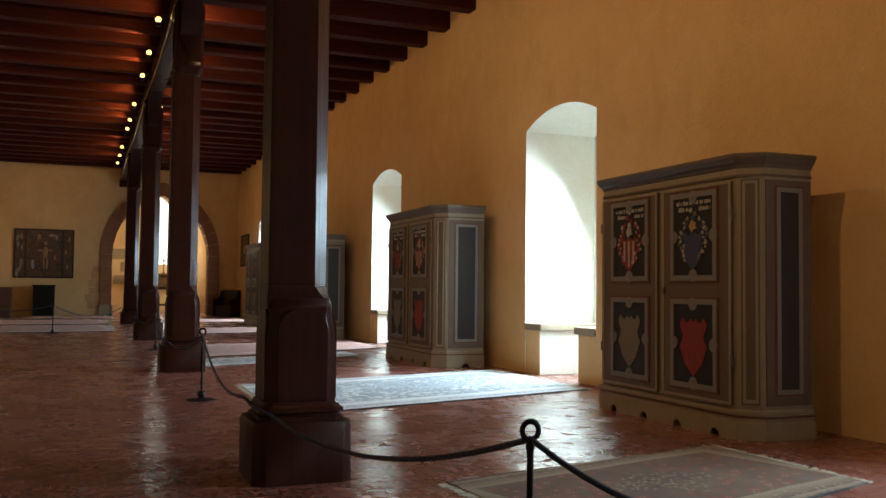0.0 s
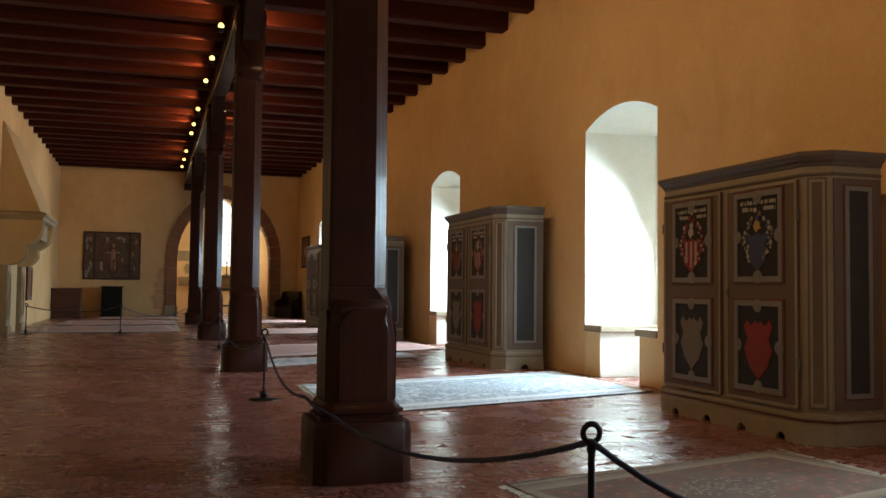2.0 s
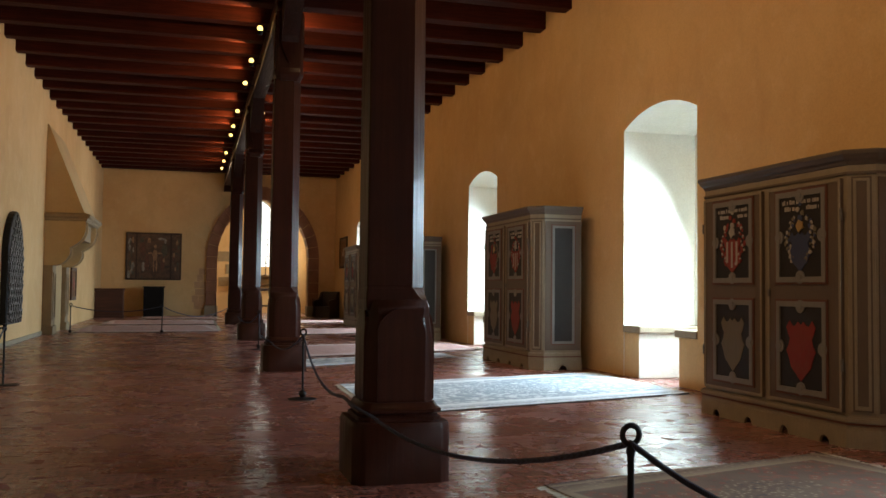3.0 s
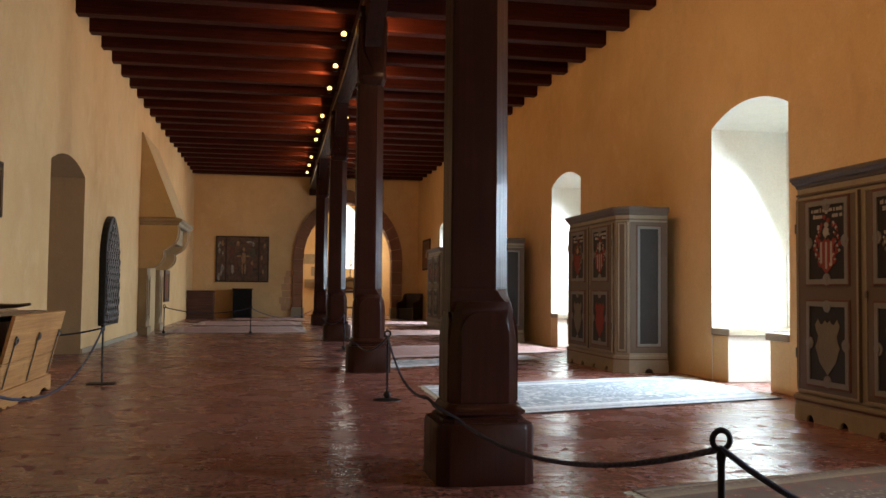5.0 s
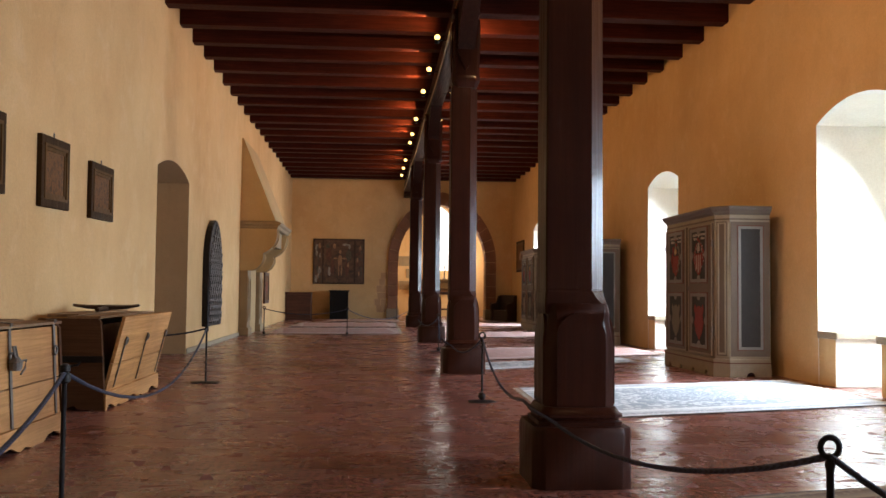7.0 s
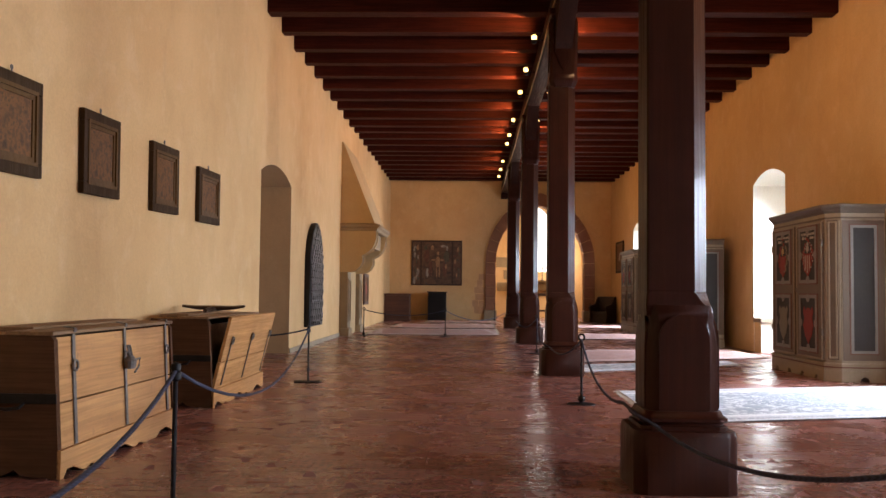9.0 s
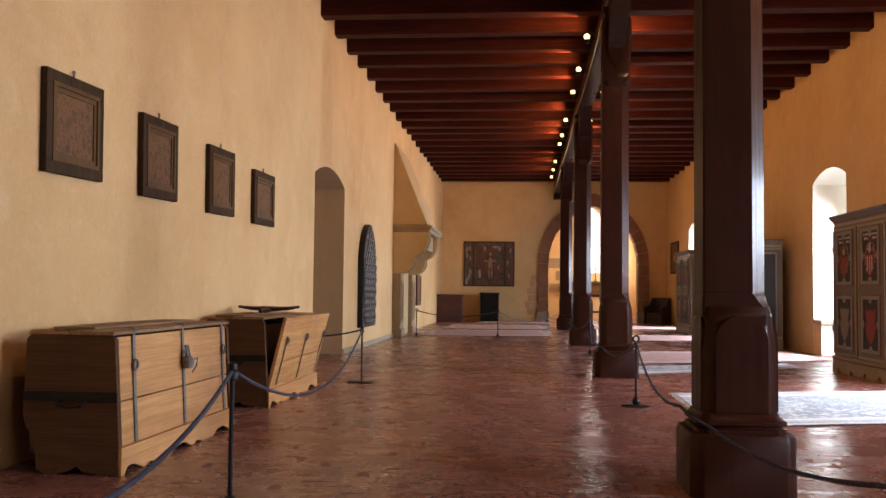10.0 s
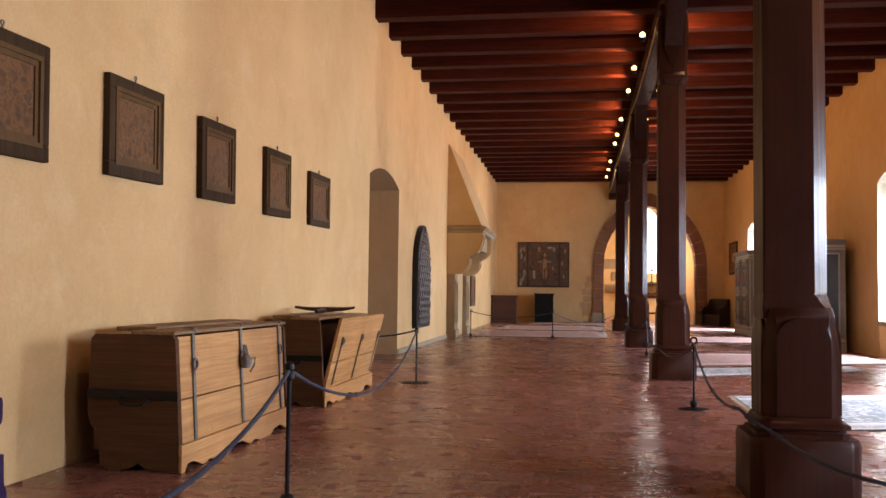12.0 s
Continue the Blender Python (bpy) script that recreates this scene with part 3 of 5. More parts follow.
def pillar(m):
    p = thing("timber_pillar", m, "dark polished oak pillar with chamfered shaft on a square plinth", "pillar", "pillars of the middle row")
    bm = B()
    loft(bm, [oct_ring(0.298, 0.07, 0), oct_ring(0.298, 0.07, 0.325), oct_ring(0.294, 0.07, 0.345), oct_ring(0.288, 0.065, 0.358), oct_ring(0.26, 0.06, 0.362)])
    part("plinth", bm, M_PILLAR, p, smooth=True)
    bm = B()
    loft(bm, [oct_ring(0.252, 0.06, 0.36), oct_ring(0.252, 0.06, 0.385), oct_ring(0.234, 0.06, 0.392), oct_ring(0.236, 0.06, 0.402), oct_ring(0.254, 0.06, 0.412), oct_ring(0.254, 0.06, 0.43), oct_ring(0.236, 0.06, 0.442), oct_ring(0.222, 0.06, 0.47)])
    part("moulding", bm, M_PILLAR, p, smooth=True)
    bm = B()
    prof = [(0.212, 0.066, 0.465), (0.212, 0.066, 0.81), (0.209, 0.066, 0.86), (0.202, 0.062, 0.91), (0.193, 0.056, 0.955), (0.187, 0.048, 0.99), (0.187, 0.042, 1.02), (0.182, 0.036, 1.05), (0.172, 0.03, 1.085)]
    loft(bm, [oct_ring(*q) for q in prof])
    part("base_block", bm, M_PILLAR, p, smooth=True)
    # raised arched faces on the base block
    for k in range(4):
        bm = B()
        arc = arc3(-0.146, 0.146, 0.90, 1.03, 14)
        prism(bm, [(-0.146, 0.48)] + arc + [(0.146, 0.48)], "y", -0.219, -0.15)
        for zc in (0.83, 0.87, 0.91, 0.95, 0.99):
            bmesh.ops.bisect_plane(bm, geom=bm.verts[:] + bm.edges[:] + bm.faces[:], plane_co=(0, 0, zc), plane_no=(0, 0, 1))
        for v in bm.verts:
            if v.co.z > 0.83:
                v.co.y += 0.018 * ((v.co.z - 0.83) / 0.2) ** 2
        bmesh.ops.rotate(bm, verts=bm.verts, matrix=Matrix.Rotation(math.pi / 2 * k, 3, "Z"))
        part("arched_face", bm, M_PILLAR, p)
    bm = B()
    loft(bm, [post_ring(k, z, e) for k, z, e in ((0, 1.02, 0.0), (0, 1.06, 0.004), (0.3, 1.085, 0.006), (0.65, 1.115, 0.004), (0.9, 1.15, 0.001), (1, 1.160, -0.002), (1, 1.168, -0.002), (1, 1.172, 0.0), (1, 2.6, -0.002), (1, 4.08, -0.006))])
    part("shaft", bm, M_PILLAR, p)
    bm = B()
    loft(bm, [oct_ring(0.16, 0.05, 4.06), oct_ring(0.182, 0.06, 4.10), oct_ring(0.200, 0.06, 4.14), oct_ring(0.203, 0.06, 4.18), oct_ring(0.194, 0.05, 4.215), oct_ring(0.190, 0.04, 4.23), oct_ring(0.190, 0.03, 5.03), oct_ring(0.168, 0.03, 5.045), oct_ring(0.168, 0.03, 5.085), oct_ring(0.195, 0.02, 5.10), oct_ring(0.195, 0.02, 5.18)])
    part("capital", bm, M_PILLAR, p)
    # carved tongues on the capital
    for k in range(4):
        bm = B()
        prism(bm, [(-0.15, 4.98), (-0.15, 4.72), (-0.11, 4.52), (-0.04, 4.36), (0.0, 4.30), (0.04, 4.36), (0.11, 4.52), (0.15, 4.72), (0.15, 4.98)], "y", -0.206, -0.17)
        bmesh.ops.rotate(bm, verts=bm.verts, matrix=Matrix.Rotation(math.pi / 2 * k, 3, "Z"))
        part("carved_tongue", bm, M_PILLAR, p)
    for s in (-1, 1):
        bm = B()
        curve = [(s * (0.15 + 1.0 * t), 4.5 + 0.68 * t ** 0.6) for t in [k / 10 for k in range(11)]]
        prism(bm, curve + [(s * 0.15, 5.18)], "x", -0.12, 0.12)
        part("brace", bm, M_GIRDER, p)
    return p


first = pillar(pose(*PILLARS[0], 0))
for x, y in PILLARS[1:]:
    copy_thing(first, pose(x, y, 0))


# spot lamps along the girder
def spot_lamp(m):
    s = thing("spot_lamp", m, "small lit spotlight with warm bulb fixed to the girder", "spotlight", "spotlights along the girder")
    bm = B()
    tube(bm, [(0.28, 0, 0.0), (0.03, 0, 0.0)], 0.012, 8)
    part("arm", bm, M_POST, s)
    bm = B()
    lathe(bm, [(0.03, -0.06), (0.04, -0.05), (0.042, 0.0), (0.036, 0.002), (0.03, -0.03)], 14)
    part("housing", bm, M_POST, s)
    bm = B()
    bmesh.ops.create_uvsphere(bm, u_segments=12, v_segments=8, radius=0.046, matrix=Matrix.Translation((0, 0, 0.045)))
    part("bulb", bm, M_BULB, s, "glowing warm bulb", True)
    return s


# a thin rail under the girder's edge, from which the lamps are fed
M_BRASS = metal("worn_brass", (0.42, 0.27, 0.10), 0.3)
rail = thing("lamp_rail", pose(0, 0, 0), "thin worn brass rail along the girder feeding the spotlights", "rail")
stops = [p[1] for p in PILLARS] + [Y1 - 0.4]
for ya, yb_ in zip(stops, stops[1:]):
    bm = B()
    tube(bm, [(girder_x(ya + (yb_ - ya) * t) - 0.165, ya + (yb_ - ya) * t, 5.23 - 0.10 * math.sin(math.pi * t)) for t in [k / 12 for k in range(13)]], 0.014, 8)
    part("rail_length", bm, M_BRASS, rail, smooth=True)
LAMP_Y = (14.6, 16.75, 18.65, 21.7, 23.8, 25.2, 28.6, 30.5, 32.4)
RIGHT_LAMP_Y = (15.0, 18.3, 21.3, 24.2, 27.4, 30.6)
NEAR_LAMP_Y = (1.5, 5.0, 8.5, 11.8)
lamp = spot_lamp(pose(1.0, LAMP_Y[0], 5.225))
for y in LAMP_Y[1:] + NEAR_LAMP_Y:
    copy_thing(lamp, pose(1.0, y, 5.225))
for y in RIGHT_LAMP_Y + NEAR_LAMP_Y:
    copy_thing(lamp, pose(girder_x(y) + 0.22, y, 5.16, 0, 0, 180) @ Matrix.Scale(0.62, 4))


def spot_glow(at, to, watts, color, size, angle, blend):
    data = bpy.data.lights.new("spot_glow", "SPOT")
    data.energy, data.color, data.shadow_soft_size, data.spot_size, data.spot_blend = watts, color, size, radians(angle), blend
    new("spot_glow", data).matrix_world = look(at, to)


for y in LAMP_Y:
    spot_glow((0.95, y, 5.36), (0.2, y + 0.45, 5.62), LAMP_WATTS * (0.6 if y > 27 else 1.0), (1.0, 0.52, 0.18), 0.04, 134, 0.5)
for y in RIGHT_LAMP_Y:
    x = girder_x(y) + 0.26
    spot_glow((x, y, 5.34), (x + 0.9, y + 0.45, 5.65), LAMP_WATTS * 1.1, (1.0, 0.52, 0.18), 0.04, 126, 0.5)
# the row goes on towards the near end, on both sides of the girder
for y in NEAR_LAMP_Y:
    for x, tx, side in ((0.86, -3.2, "left"), (1.64, 5.7, "right")):
        spot_glow((x, y, 5.08), (tx, y + 1.0, 2.6), WALL_LAMP_WATTS[side] * (0.7 if y < 6 and side == "left" else 1.0), (1.0, 0.58, 0.28), 0.05, 160, 1.0)


# ---- painted wardrobes ----
DEEP = [0.71]


def outline(grow, cut=0.145, half=1.0, deep=0.71):
    deep += DEEP[0] - 0.71
    g = grow
    k = g * 0.42
    return [(-half - cut - g, deep), (-half - cut - g, cut - k), (-half - k, -g), (half + k, -g), (half + cut + g, cut - k), (half + cut + g, deep)]


def rect_frame(bm, u0, u1, z0, z1, w, v0, v1):
    for a, b, c, d in ((u0, u1, z0, z0 + w), (u0, u1, z1 - w, z1), (u0, u0 + w, z0 + w, z1 - w), (u1 - w, u1, z0 + w, z1 - w)):
        box(bm, a, b, v0, v1, c, d)


def shield_points(cu, cz, w, h, wavy=False):
    half = [(0.0, 0.44), (0.1, 0.5), (0.2, 0.43), (0.3, 0.42), (0.42, 0.52), (0.54, 0.4), (0.47, 0.27), (0.4, 0.2), (0.45, 0.08), (0.54, -0.02), (0.47, -0.12), (0.42, -0.2), (0.36, -0.32), (0.2, -0.42), (0.0, -0.56)]
    pts = [(cu + w * a, cz + h * b) for a, b in half]
    return pts + [(2 * cu - u, z) for u, z in pts[-2:0:-1]]


def blob(cu, cz, r, n=9, seed=0):
    q = random.Random(seed)
    return [(cu + r * q.uniform(0.6, 1.1) * math.cos(2 * math.pi * i / n), cz + r * q.uniform(0.6, 1.1) * math.sin(2 * math.pi * i / n)) for i in range(n)]


def wardrobe(m, label, arms, deep=0.71):
    DEEP[0] = deep
    w = thing("wardrobe", m, label, "wardrobe", "painted wardrobes")
    cream = M_CREAM
    bm = B()
    prism(bm, outline(0), "z", 0.2, 2.16)
    part("body", bm, cream, w)
    # plinth with scalloped openings
    bm = B()
    prism(bm, outline(0.03, deep=0.7), "z", 0.14, 0.235)
    prism(bm, outline(0.045, deep=0.695), "z", 0.2, 0.225)
    part("plinth_rail", bm, cream, w)
    bm = B()
    prism(bm, outline(0.038, deep=0.707), "z", 0.176, 0.19)
    part("red_band", bm, M_REDLINE, w)
    ring = outline(0.035)
    for a, b in zip(ring, ring[1:]):
        L = math.hypot(b[0] - a[0], b[1] - a[1])
        n = 4 if L > 1.5 else (1 if L > 0.5 else 0)
        pts = [(0, 0), (0, 0.14), (L, 0.14), (L, 0)]
        for k in range(n, 0, -1):
            c = L * (k - 0.5) / n
            pts += [(c + 0.06 * math.cos(t), 0.065 * math.sin(t)) for t in [math.pi * j / 6 for j in range(7)]]
        bm = B()
        prism(bm, pts, "y", -0.001, 0.025)
        ang = math.atan2(b[1] - a[1], b[0] - a[0])
        bmesh.ops.transform(bm, verts=bm.verts, matrix=pose(a[0], a[1], 0, 0, 0, math.degrees(ang)))
        part("plinth_board", bm, cream, w, "cream scalloped plinth board")
    # cornice in steps
    bm = B()
    prof = [(0.0, 2.155), (0.012, 2.165), (0.02, 2.185), (0.04, 2.20), (0.055, 2.225), (0.066, 2.235), (0.068, 2.26), (0.058, 2.27)]
    loft(bm, [[(u, v, z) for u, v in outline(g, deep=0.71)] for g, z in prof])
    part("cornice", bm, M_CORNICE, w, "dark grey-brown moulded cornice")
    bm = B()
    prism(bm, outline(0.012, deep=0.708), "z", 2.085, 2.105)
    part("frieze_line", bm, M_TAUPE, w)
    # two doors on the front
    for s in (-1, 1):
        u0, u1 = sorted((s * 0.045, s * 0.96))
        bm = B()
        box(bm, u0, u1, -0.03, 0.0, 0.265, 2.06, 0.004)
        door_mesh = finish("door", bm, M_TAUPE)
        door = new("door", door_mesh)
        door.parent = w
        bm = B()
        rect_frame(bm, u0 + 0.0, u1 - 0.0, 0.265, 2.06, 0.022, -0.036, -0.029)
        part("edge_strip", bm, cream, door)
        p0, p1 = sorted((s * 0.155, s * 0.815))
        for row, (z0, z1) in enumerate(((0.33, 1.12), (1.24, 2.03))):
            bm = B()
            rect_frame(bm, p0, p1, z0, z1, 0.018, -0.040, -0.029)
            part("red_border", bm, M_REDLINE, door)
            bm = B()
            rect_frame(bm, p0 + 0.018, p1 - 0.018, z0 + 0.018, z1 - 0.018, 0.045, -0.046, -0.029)
            part("panel_frame", bm, M_PALEGREY, door, "pale grey painted panel frame")
            bm = B()
            box(bm, p0 + 0.06, p1 - 0.06, -0.034, -0.029, z0 + 0.06, z1 - 0.06)
            part("panel_field", bm, M_FIELD, door, "black painted field")
            cu, cz = (p0 + p1) / 2, (z0 + z1) / 2
            for du, dz in ((p0 + 0.06 - cu, 0), (p1 - 0.06 - cu, 0), (0, z0 + 0.06 - cz), (0, z1 - 0.06 - cz)):
                bm = B()
                prism(bm, [(cu + du + 0.055 * math.cos(2 * math.pi * j / 14), cz + dz + 0.055 * math.sin(2 * math.pi * j / 14)) for j in range(14)], "y", -0.0435, -0.03)
                prism(bm, [(cu + du + 0.025 * math.cos(2 * math.pi * j / 10), cz + dz + 0.025 * math.sin(2 * math.pi * j / 10)) for j in range(10)], "y", -0.049, -0.043)
                part("rosette", bm, M_PALEGREY, door)
            kind = arms[(0 if row else 2) + (0 if s < 0 else 1)]
            if row == 0:
                bm = B()
                prism(bm, shield_points(cu, cz - 0.02, 0.34, 0.46), "y", -0.039, -0.033)
                part("shield", bm, kind, door, "plain painted heraldic shield")
            else:
                base, second, wing, helm = kind
                q = random.Random(int(100 * p0) + row)
                for j in range(56):
                    side, t = (1 if j % 2 else -1), (j // 2) / 27
                    du, dz = side * (0.10 + 0.075 * math.sin(math.pi * t) + q.uniform(-0.045, 0.02)), 0.16 - 0.36 * t
                    bm = B()
                    prism(bm, blob(cu + du, cz + dz, q.uniform(0.011, 0.026), 7, j + int(50 * p0)), "y", -0.0372 - 0.0001 * j, -0.033)
                    part("mantling_leaf", bm, wing[j % len(wing)], door)
                bm = B()
                prism(bm, shield_points(cu, cz - 0.12, 0.25, 0.30), "y", -0.041, -0.033)
                part("shield", bm, base, door, "painted heraldic shield")
                if second is not base:
                    for j in (-1, 0, 1):
                        bm = B()
                        lo = cz - 0.24 + (0.0 if j == 0 else 0.05)
                        prism(bm, [(cu - 0.014 + 0.075 * j, lo), (cu + 0.014 + 0.075 * j, lo), (cu + 0.014 + 0.075 * j, cz - 0.0), (cu - 0.014 + 0.075 * j, cz - 0.0)], "y", -0.043, -0.04)
                        part("stripe", bm, second, door)
                bm = B()
                prism(bm, blob(cu, cz + 0.09, 0.055, 10, 31), "y", -0.0425, -0.033)
                part("helmet", bm, helm, door)
                for j in range(4):
                    bm = B()
                    prism(bm, blob(cu + 0.035 * math.sin(j * 2.1), cz + 0.15 + 0.038 * j, 0.03 - 0.003 * j, 8, 20 + j), "y", -0.042 - 0.0001 * j, -0.033)
                    part("crest", bm, wing[(j + 1) % len(wing)], door)
                bm = B()
                q = random.Random(int(100 * (p0 + 3)))
                for line in range(2):
                    u = p0 + 0.10 + 0.03 * line
                    zt = z1 - 0.095 - 0.055 * line
                    end = p1 - 0.10
                    while u < end:
                        lw = q.uniform(0.012, 0.03)
                        if not (line == 1 and abs(u - cu) < 0.06):
                            box(bm, u, min(u + lw, end), -0.0375, -0.033, zt - 0.03, zt + q.choice((0, 0, 0.008)))
                        u += lw + q.choice((0.007, 0.007, 0.022))
                part("lettering", bm, M_SHIELD_WHITE, door, "row of worn white painted lettering", kind="stuff")
        for z in (0.62, 1.78):
            bm = B()
            ue = s * 0.972
            tube(bm, [(ue, -0.035, z - 0.045), (ue, -0.035, z + 0.045)], 0.013, 8)
            part("hinge", bm, M_IRON, door, "dark iron hinge")
    bm = B()
    tube(bm, [(0.075, -0.045, 1.14), (0.075, -0.045, 1.2)], 0.012, 8)
    part("keyhole_plate", bm, M_IRON, w)
    # slanting corners and sides with framed panels
    for s in (-1, 1):
        for (a, b), pw, mat in ((((1.0, 0.0), (1.145, 0.145)), 0.045, M_TAUPE), (((1.145, 0.145), (1.145, DEEP[0])), 0.11, M_SLATE)):
            L = math.hypot(b[0] - a[0], b[1] - a[1])
            ang = math.degrees(math.atan2(b[1] - a[1], b[0] - a[0]))
            mm = pose(a[0], a[1], 0, 0, 0, ang)
            flip = Matrix.Diagonal((s, 1, 1, 1))
            specs = [("side_ground", M_TAUPE if pw > 0.1 else cream, lambda q: box(q, 0.012, L - 0.012, -0.012, 0.0, 0.27, 2.06)),
                     ("panel_frame", M_PALEGREY if pw > 0.1 else cream, lambda q: rect_frame(q, pw, L - pw, 0.36 if pw > 0.1 else 0.29, 2.0 if pw > 0.1 else 2.05, 0.035 if pw > 0.1 else 0.02, -0.026, -0.012)),
                     ("panel_line", M_REDLINE if pw > 0.1 else M_TAUPE, lambda q: rect_frame(q, pw - 0.014, L - pw + 0.014, (0.36 if pw > 0.1 else 0.29) - 0.014, (2.0 if pw > 0.1 else 2.05) + 0.014, 0.014, -0.02, -0.012)),
                     ("panel_field", mat, lambda q: box(q, pw + 0.02, L - pw - 0.02, -0.017, -0.012, 0.32, 2.03) if pw < 0.1 else box(q, pw + 0.035, L - pw - 0.035, -0.017, -0.012, 0.395, 1.965))]
            for name, mt, build in specs:
                bm = B()
                build(bm)
                bmesh.ops.transform(bm, verts=bm.verts, matrix=flip @ mm)
                part(name, bm, mt, w)
    return w


RW = (M_SHIELD_RED, M_SHIELD_WHITE, (M_SHIELD_RED, M_SHIELD_WHITE, M_SHIELD_RED), M_SHIELD_WHITE)
BW = (M_SHIELD_BLUE, M_SHIELD_BLUE, (M_SHIELD_WHITE, M_SHIELD_BLUE, M_SHIELD_TAN), M_SHIELD_GOLD)
GW = (M_SHIELD_RED, M_SHIELD_RED, (M_SHIELD_RED, M_SHIELD_TAN), M_SHIELD_GOLD)
WX = 4.82
wardrobe(pose(WX - 0.03, 6.79, 0, 0, 0, -90) @ Matrix.Scale(0.985, 4), "large cream painted wardrobe with red, blue and tan arms", (RW, BW, M_SHIELD_TAN, M_SHIELD_RED), deep=0.62)
wardrobe(pose(WX, 13.57, 0, 0, 0, -90) @ Matrix.Scale(1.05, 4), "painted wardrobe with red coats of arms and slate side panels", (GW, RW, M_SHIELD_TAN, M_SHIELD_RED), deep=0.70)
wardrobe(pose(WX, 21.15, 0, 0, 0, -90) @ Matrix.Scale(1.035, 4), "painted wardrobe with slate side panels beside a window niche", (GW, RW, M_SHIELD_TAN, M_SHIELD_RED), deep=0.67)
wardrobe(pose(WX, 27.95, 0, 0, 0, -90) @ Matrix.Scale(1.08, 4), "pale painted wardrobe near the end of the hall", (GW, GW, M_SHIELD_TAN, M_SHIELD_TAN), deep=0.7)


# ---- rugs ----
def rug(label, mat, corners, group="rugs on the tiles"):
    """A woven rug on four floor corners: near left, near right, far right, far left."""
    a, b, c, d = [Vector((x, y, 0)) for x, y in corners]
    o = (a + b + c + d) / 4
    ang = math.atan2((b - a).y, (b - a).x)
    t = thing("rug", pose(o.x, o.y, 0.0, 0, 0, math.degrees(ang)), label, "rug", group)
    back = pose(o.x, o.y, 0, 0, 0, math.degrees(ang)).inverted()
    a, b, c, d = [back @ p for p in (a, b, c, d)]
    bm = B()
    n, k = 24, 14
    q = random.Random(int(o.x * 100 + o.y * 10))
    grid = []
    for i in range(n + 1):
        row = []
        for j in range(k + 1):
            u, v = i / n, j / k
            p = (a.lerp(b, u)).lerp(d.lerp(c, u), v)
            wob = 0.012 * math.sin(7 * u + q.random() * 0.3) if j in (0, k) else 0
            row.append(bm.verts.new((p.x, p.y + wob, 0.012 + 0.004 * noise.noise(Vector((p.x * 2, p.y * 2, o.y))))))
        grid.append(row)
    for i in range(n):
        for j in range(k):
            bm.faces.new((grid[i][j], grid[i + 1][j], grid[i + 1][j + 1], grid[i][j + 1]))
    r = bmesh.ops.extrude_face_region(bm, geom=bm.faces[:])
    for v in [g for g in r["geom"] if isinstance(g, bmesh.types.BMVert)]:
        v.co.z = 0.0
    part("woven_field", bm, mat, t)
    for p, e, out in ((a, d, -1), (b, c, 1)):
        bm = B()
        L = (e - p).length
        m = int(L / 0.035)
        for i in range(m):
            s = p.lerp(e, (i + 0.5) / m)
            dx = out * q.uniform(0.05, 0.085)
            dy = q.uniform(-0.015, 0.015)
            box(bm, *sorted((s.x, s.x + dx)), s.y + dy - 0.008, s.y + dy + 0.008, 0.001, 0.008)
        part("fringe", bm, M_FRINGE, t, "pale wool fringe", kind="stuff")
    return t


rug("worn faded red and beige oriental rug before a wardrobe", M_RUG_RED, ((2.2, 3.55), (4.45, 4.2), (4.38, 5.62), (2.04, 5.03)))
rug("large pale patterned rug shining in light from a window", M_RUG_PALE, ((1.72, 8.12), (5.48, 9.22), (5.5, 11.85), (1.76, 10.83)))
rug("pale faded rug on the tiles beside the pillars", M_RUG_PALE, ((1.66, 13.45), (4.4, 14.9), (4.4, 15.9), (1.66, 14.6)))
rug("faded pink rug before a window niche", M_RUG_PINK, ((1.68, 15.1), (5.4, 16.7), (5.4, 19.4), (1.7, 18.2)))
rug("faded pink rug in the light of a window", M_RUG_PINK, ((1.7, 22.4), (5.35, 23.4), (5.35, 26.0), (1.7, 25.4)))
rug("faded pink rug near the archway", M_RUG_PINK, ((1.75, 29.9), (5.3, 30.4), (5.3, 33.0), (1.75, 32.8)))
rug("wide faded pink rug near the fireplace", M_RUG_PINK, ((-2.7, 23.9), (0.75, 24.2), (0.78, 28.2), (-2.7, 27.8)))
rug("faded striped rug near the end wall", M_RUG_PINK, ((-2.5, 28.6), (0.78, 28.8), (0.8, 32.4), (-2.4, 32.2)))
rug("faded pale pink rug before the end wall", M_RUG_PINK, ((-1.6, 34.0), (1.0, 34.1), (1.0, 36.2), (-1.5, 36.2)))


# ---- chests by the wall ----
def strap(bm, path, width, th):
    """A flat iron strap along a path in the xz plane, lying across y."""
    for (y, pts) in path:
        for (x0, z0), (x1, z1) in zip(pts, pts[1:]):
            d = Vector((x1 - x0, 0, z1 - z0))
            nrm = Vector((d.z, 0, -d.x)).normalized() * th
            vs = []
            for q in (Vector((x0, 0, z0)), Vector((x1, 0, z1))):
                for s in (-1, 1):
                    for k in (0, 1):
                        vs.append(bm.verts.new((q.x + nrm.x * k, y + s * width / 2, q.z + nrm.z * k)))
            a = vs
            for f in ((0, 1, 3, 2), (4, 6, 7, 5), (0, 4, 5, 1), (2, 3, 7, 6), (1, 5, 7, 3), (0, 2, 6, 4)):
                bm.faces.new([a[i] for i in f])


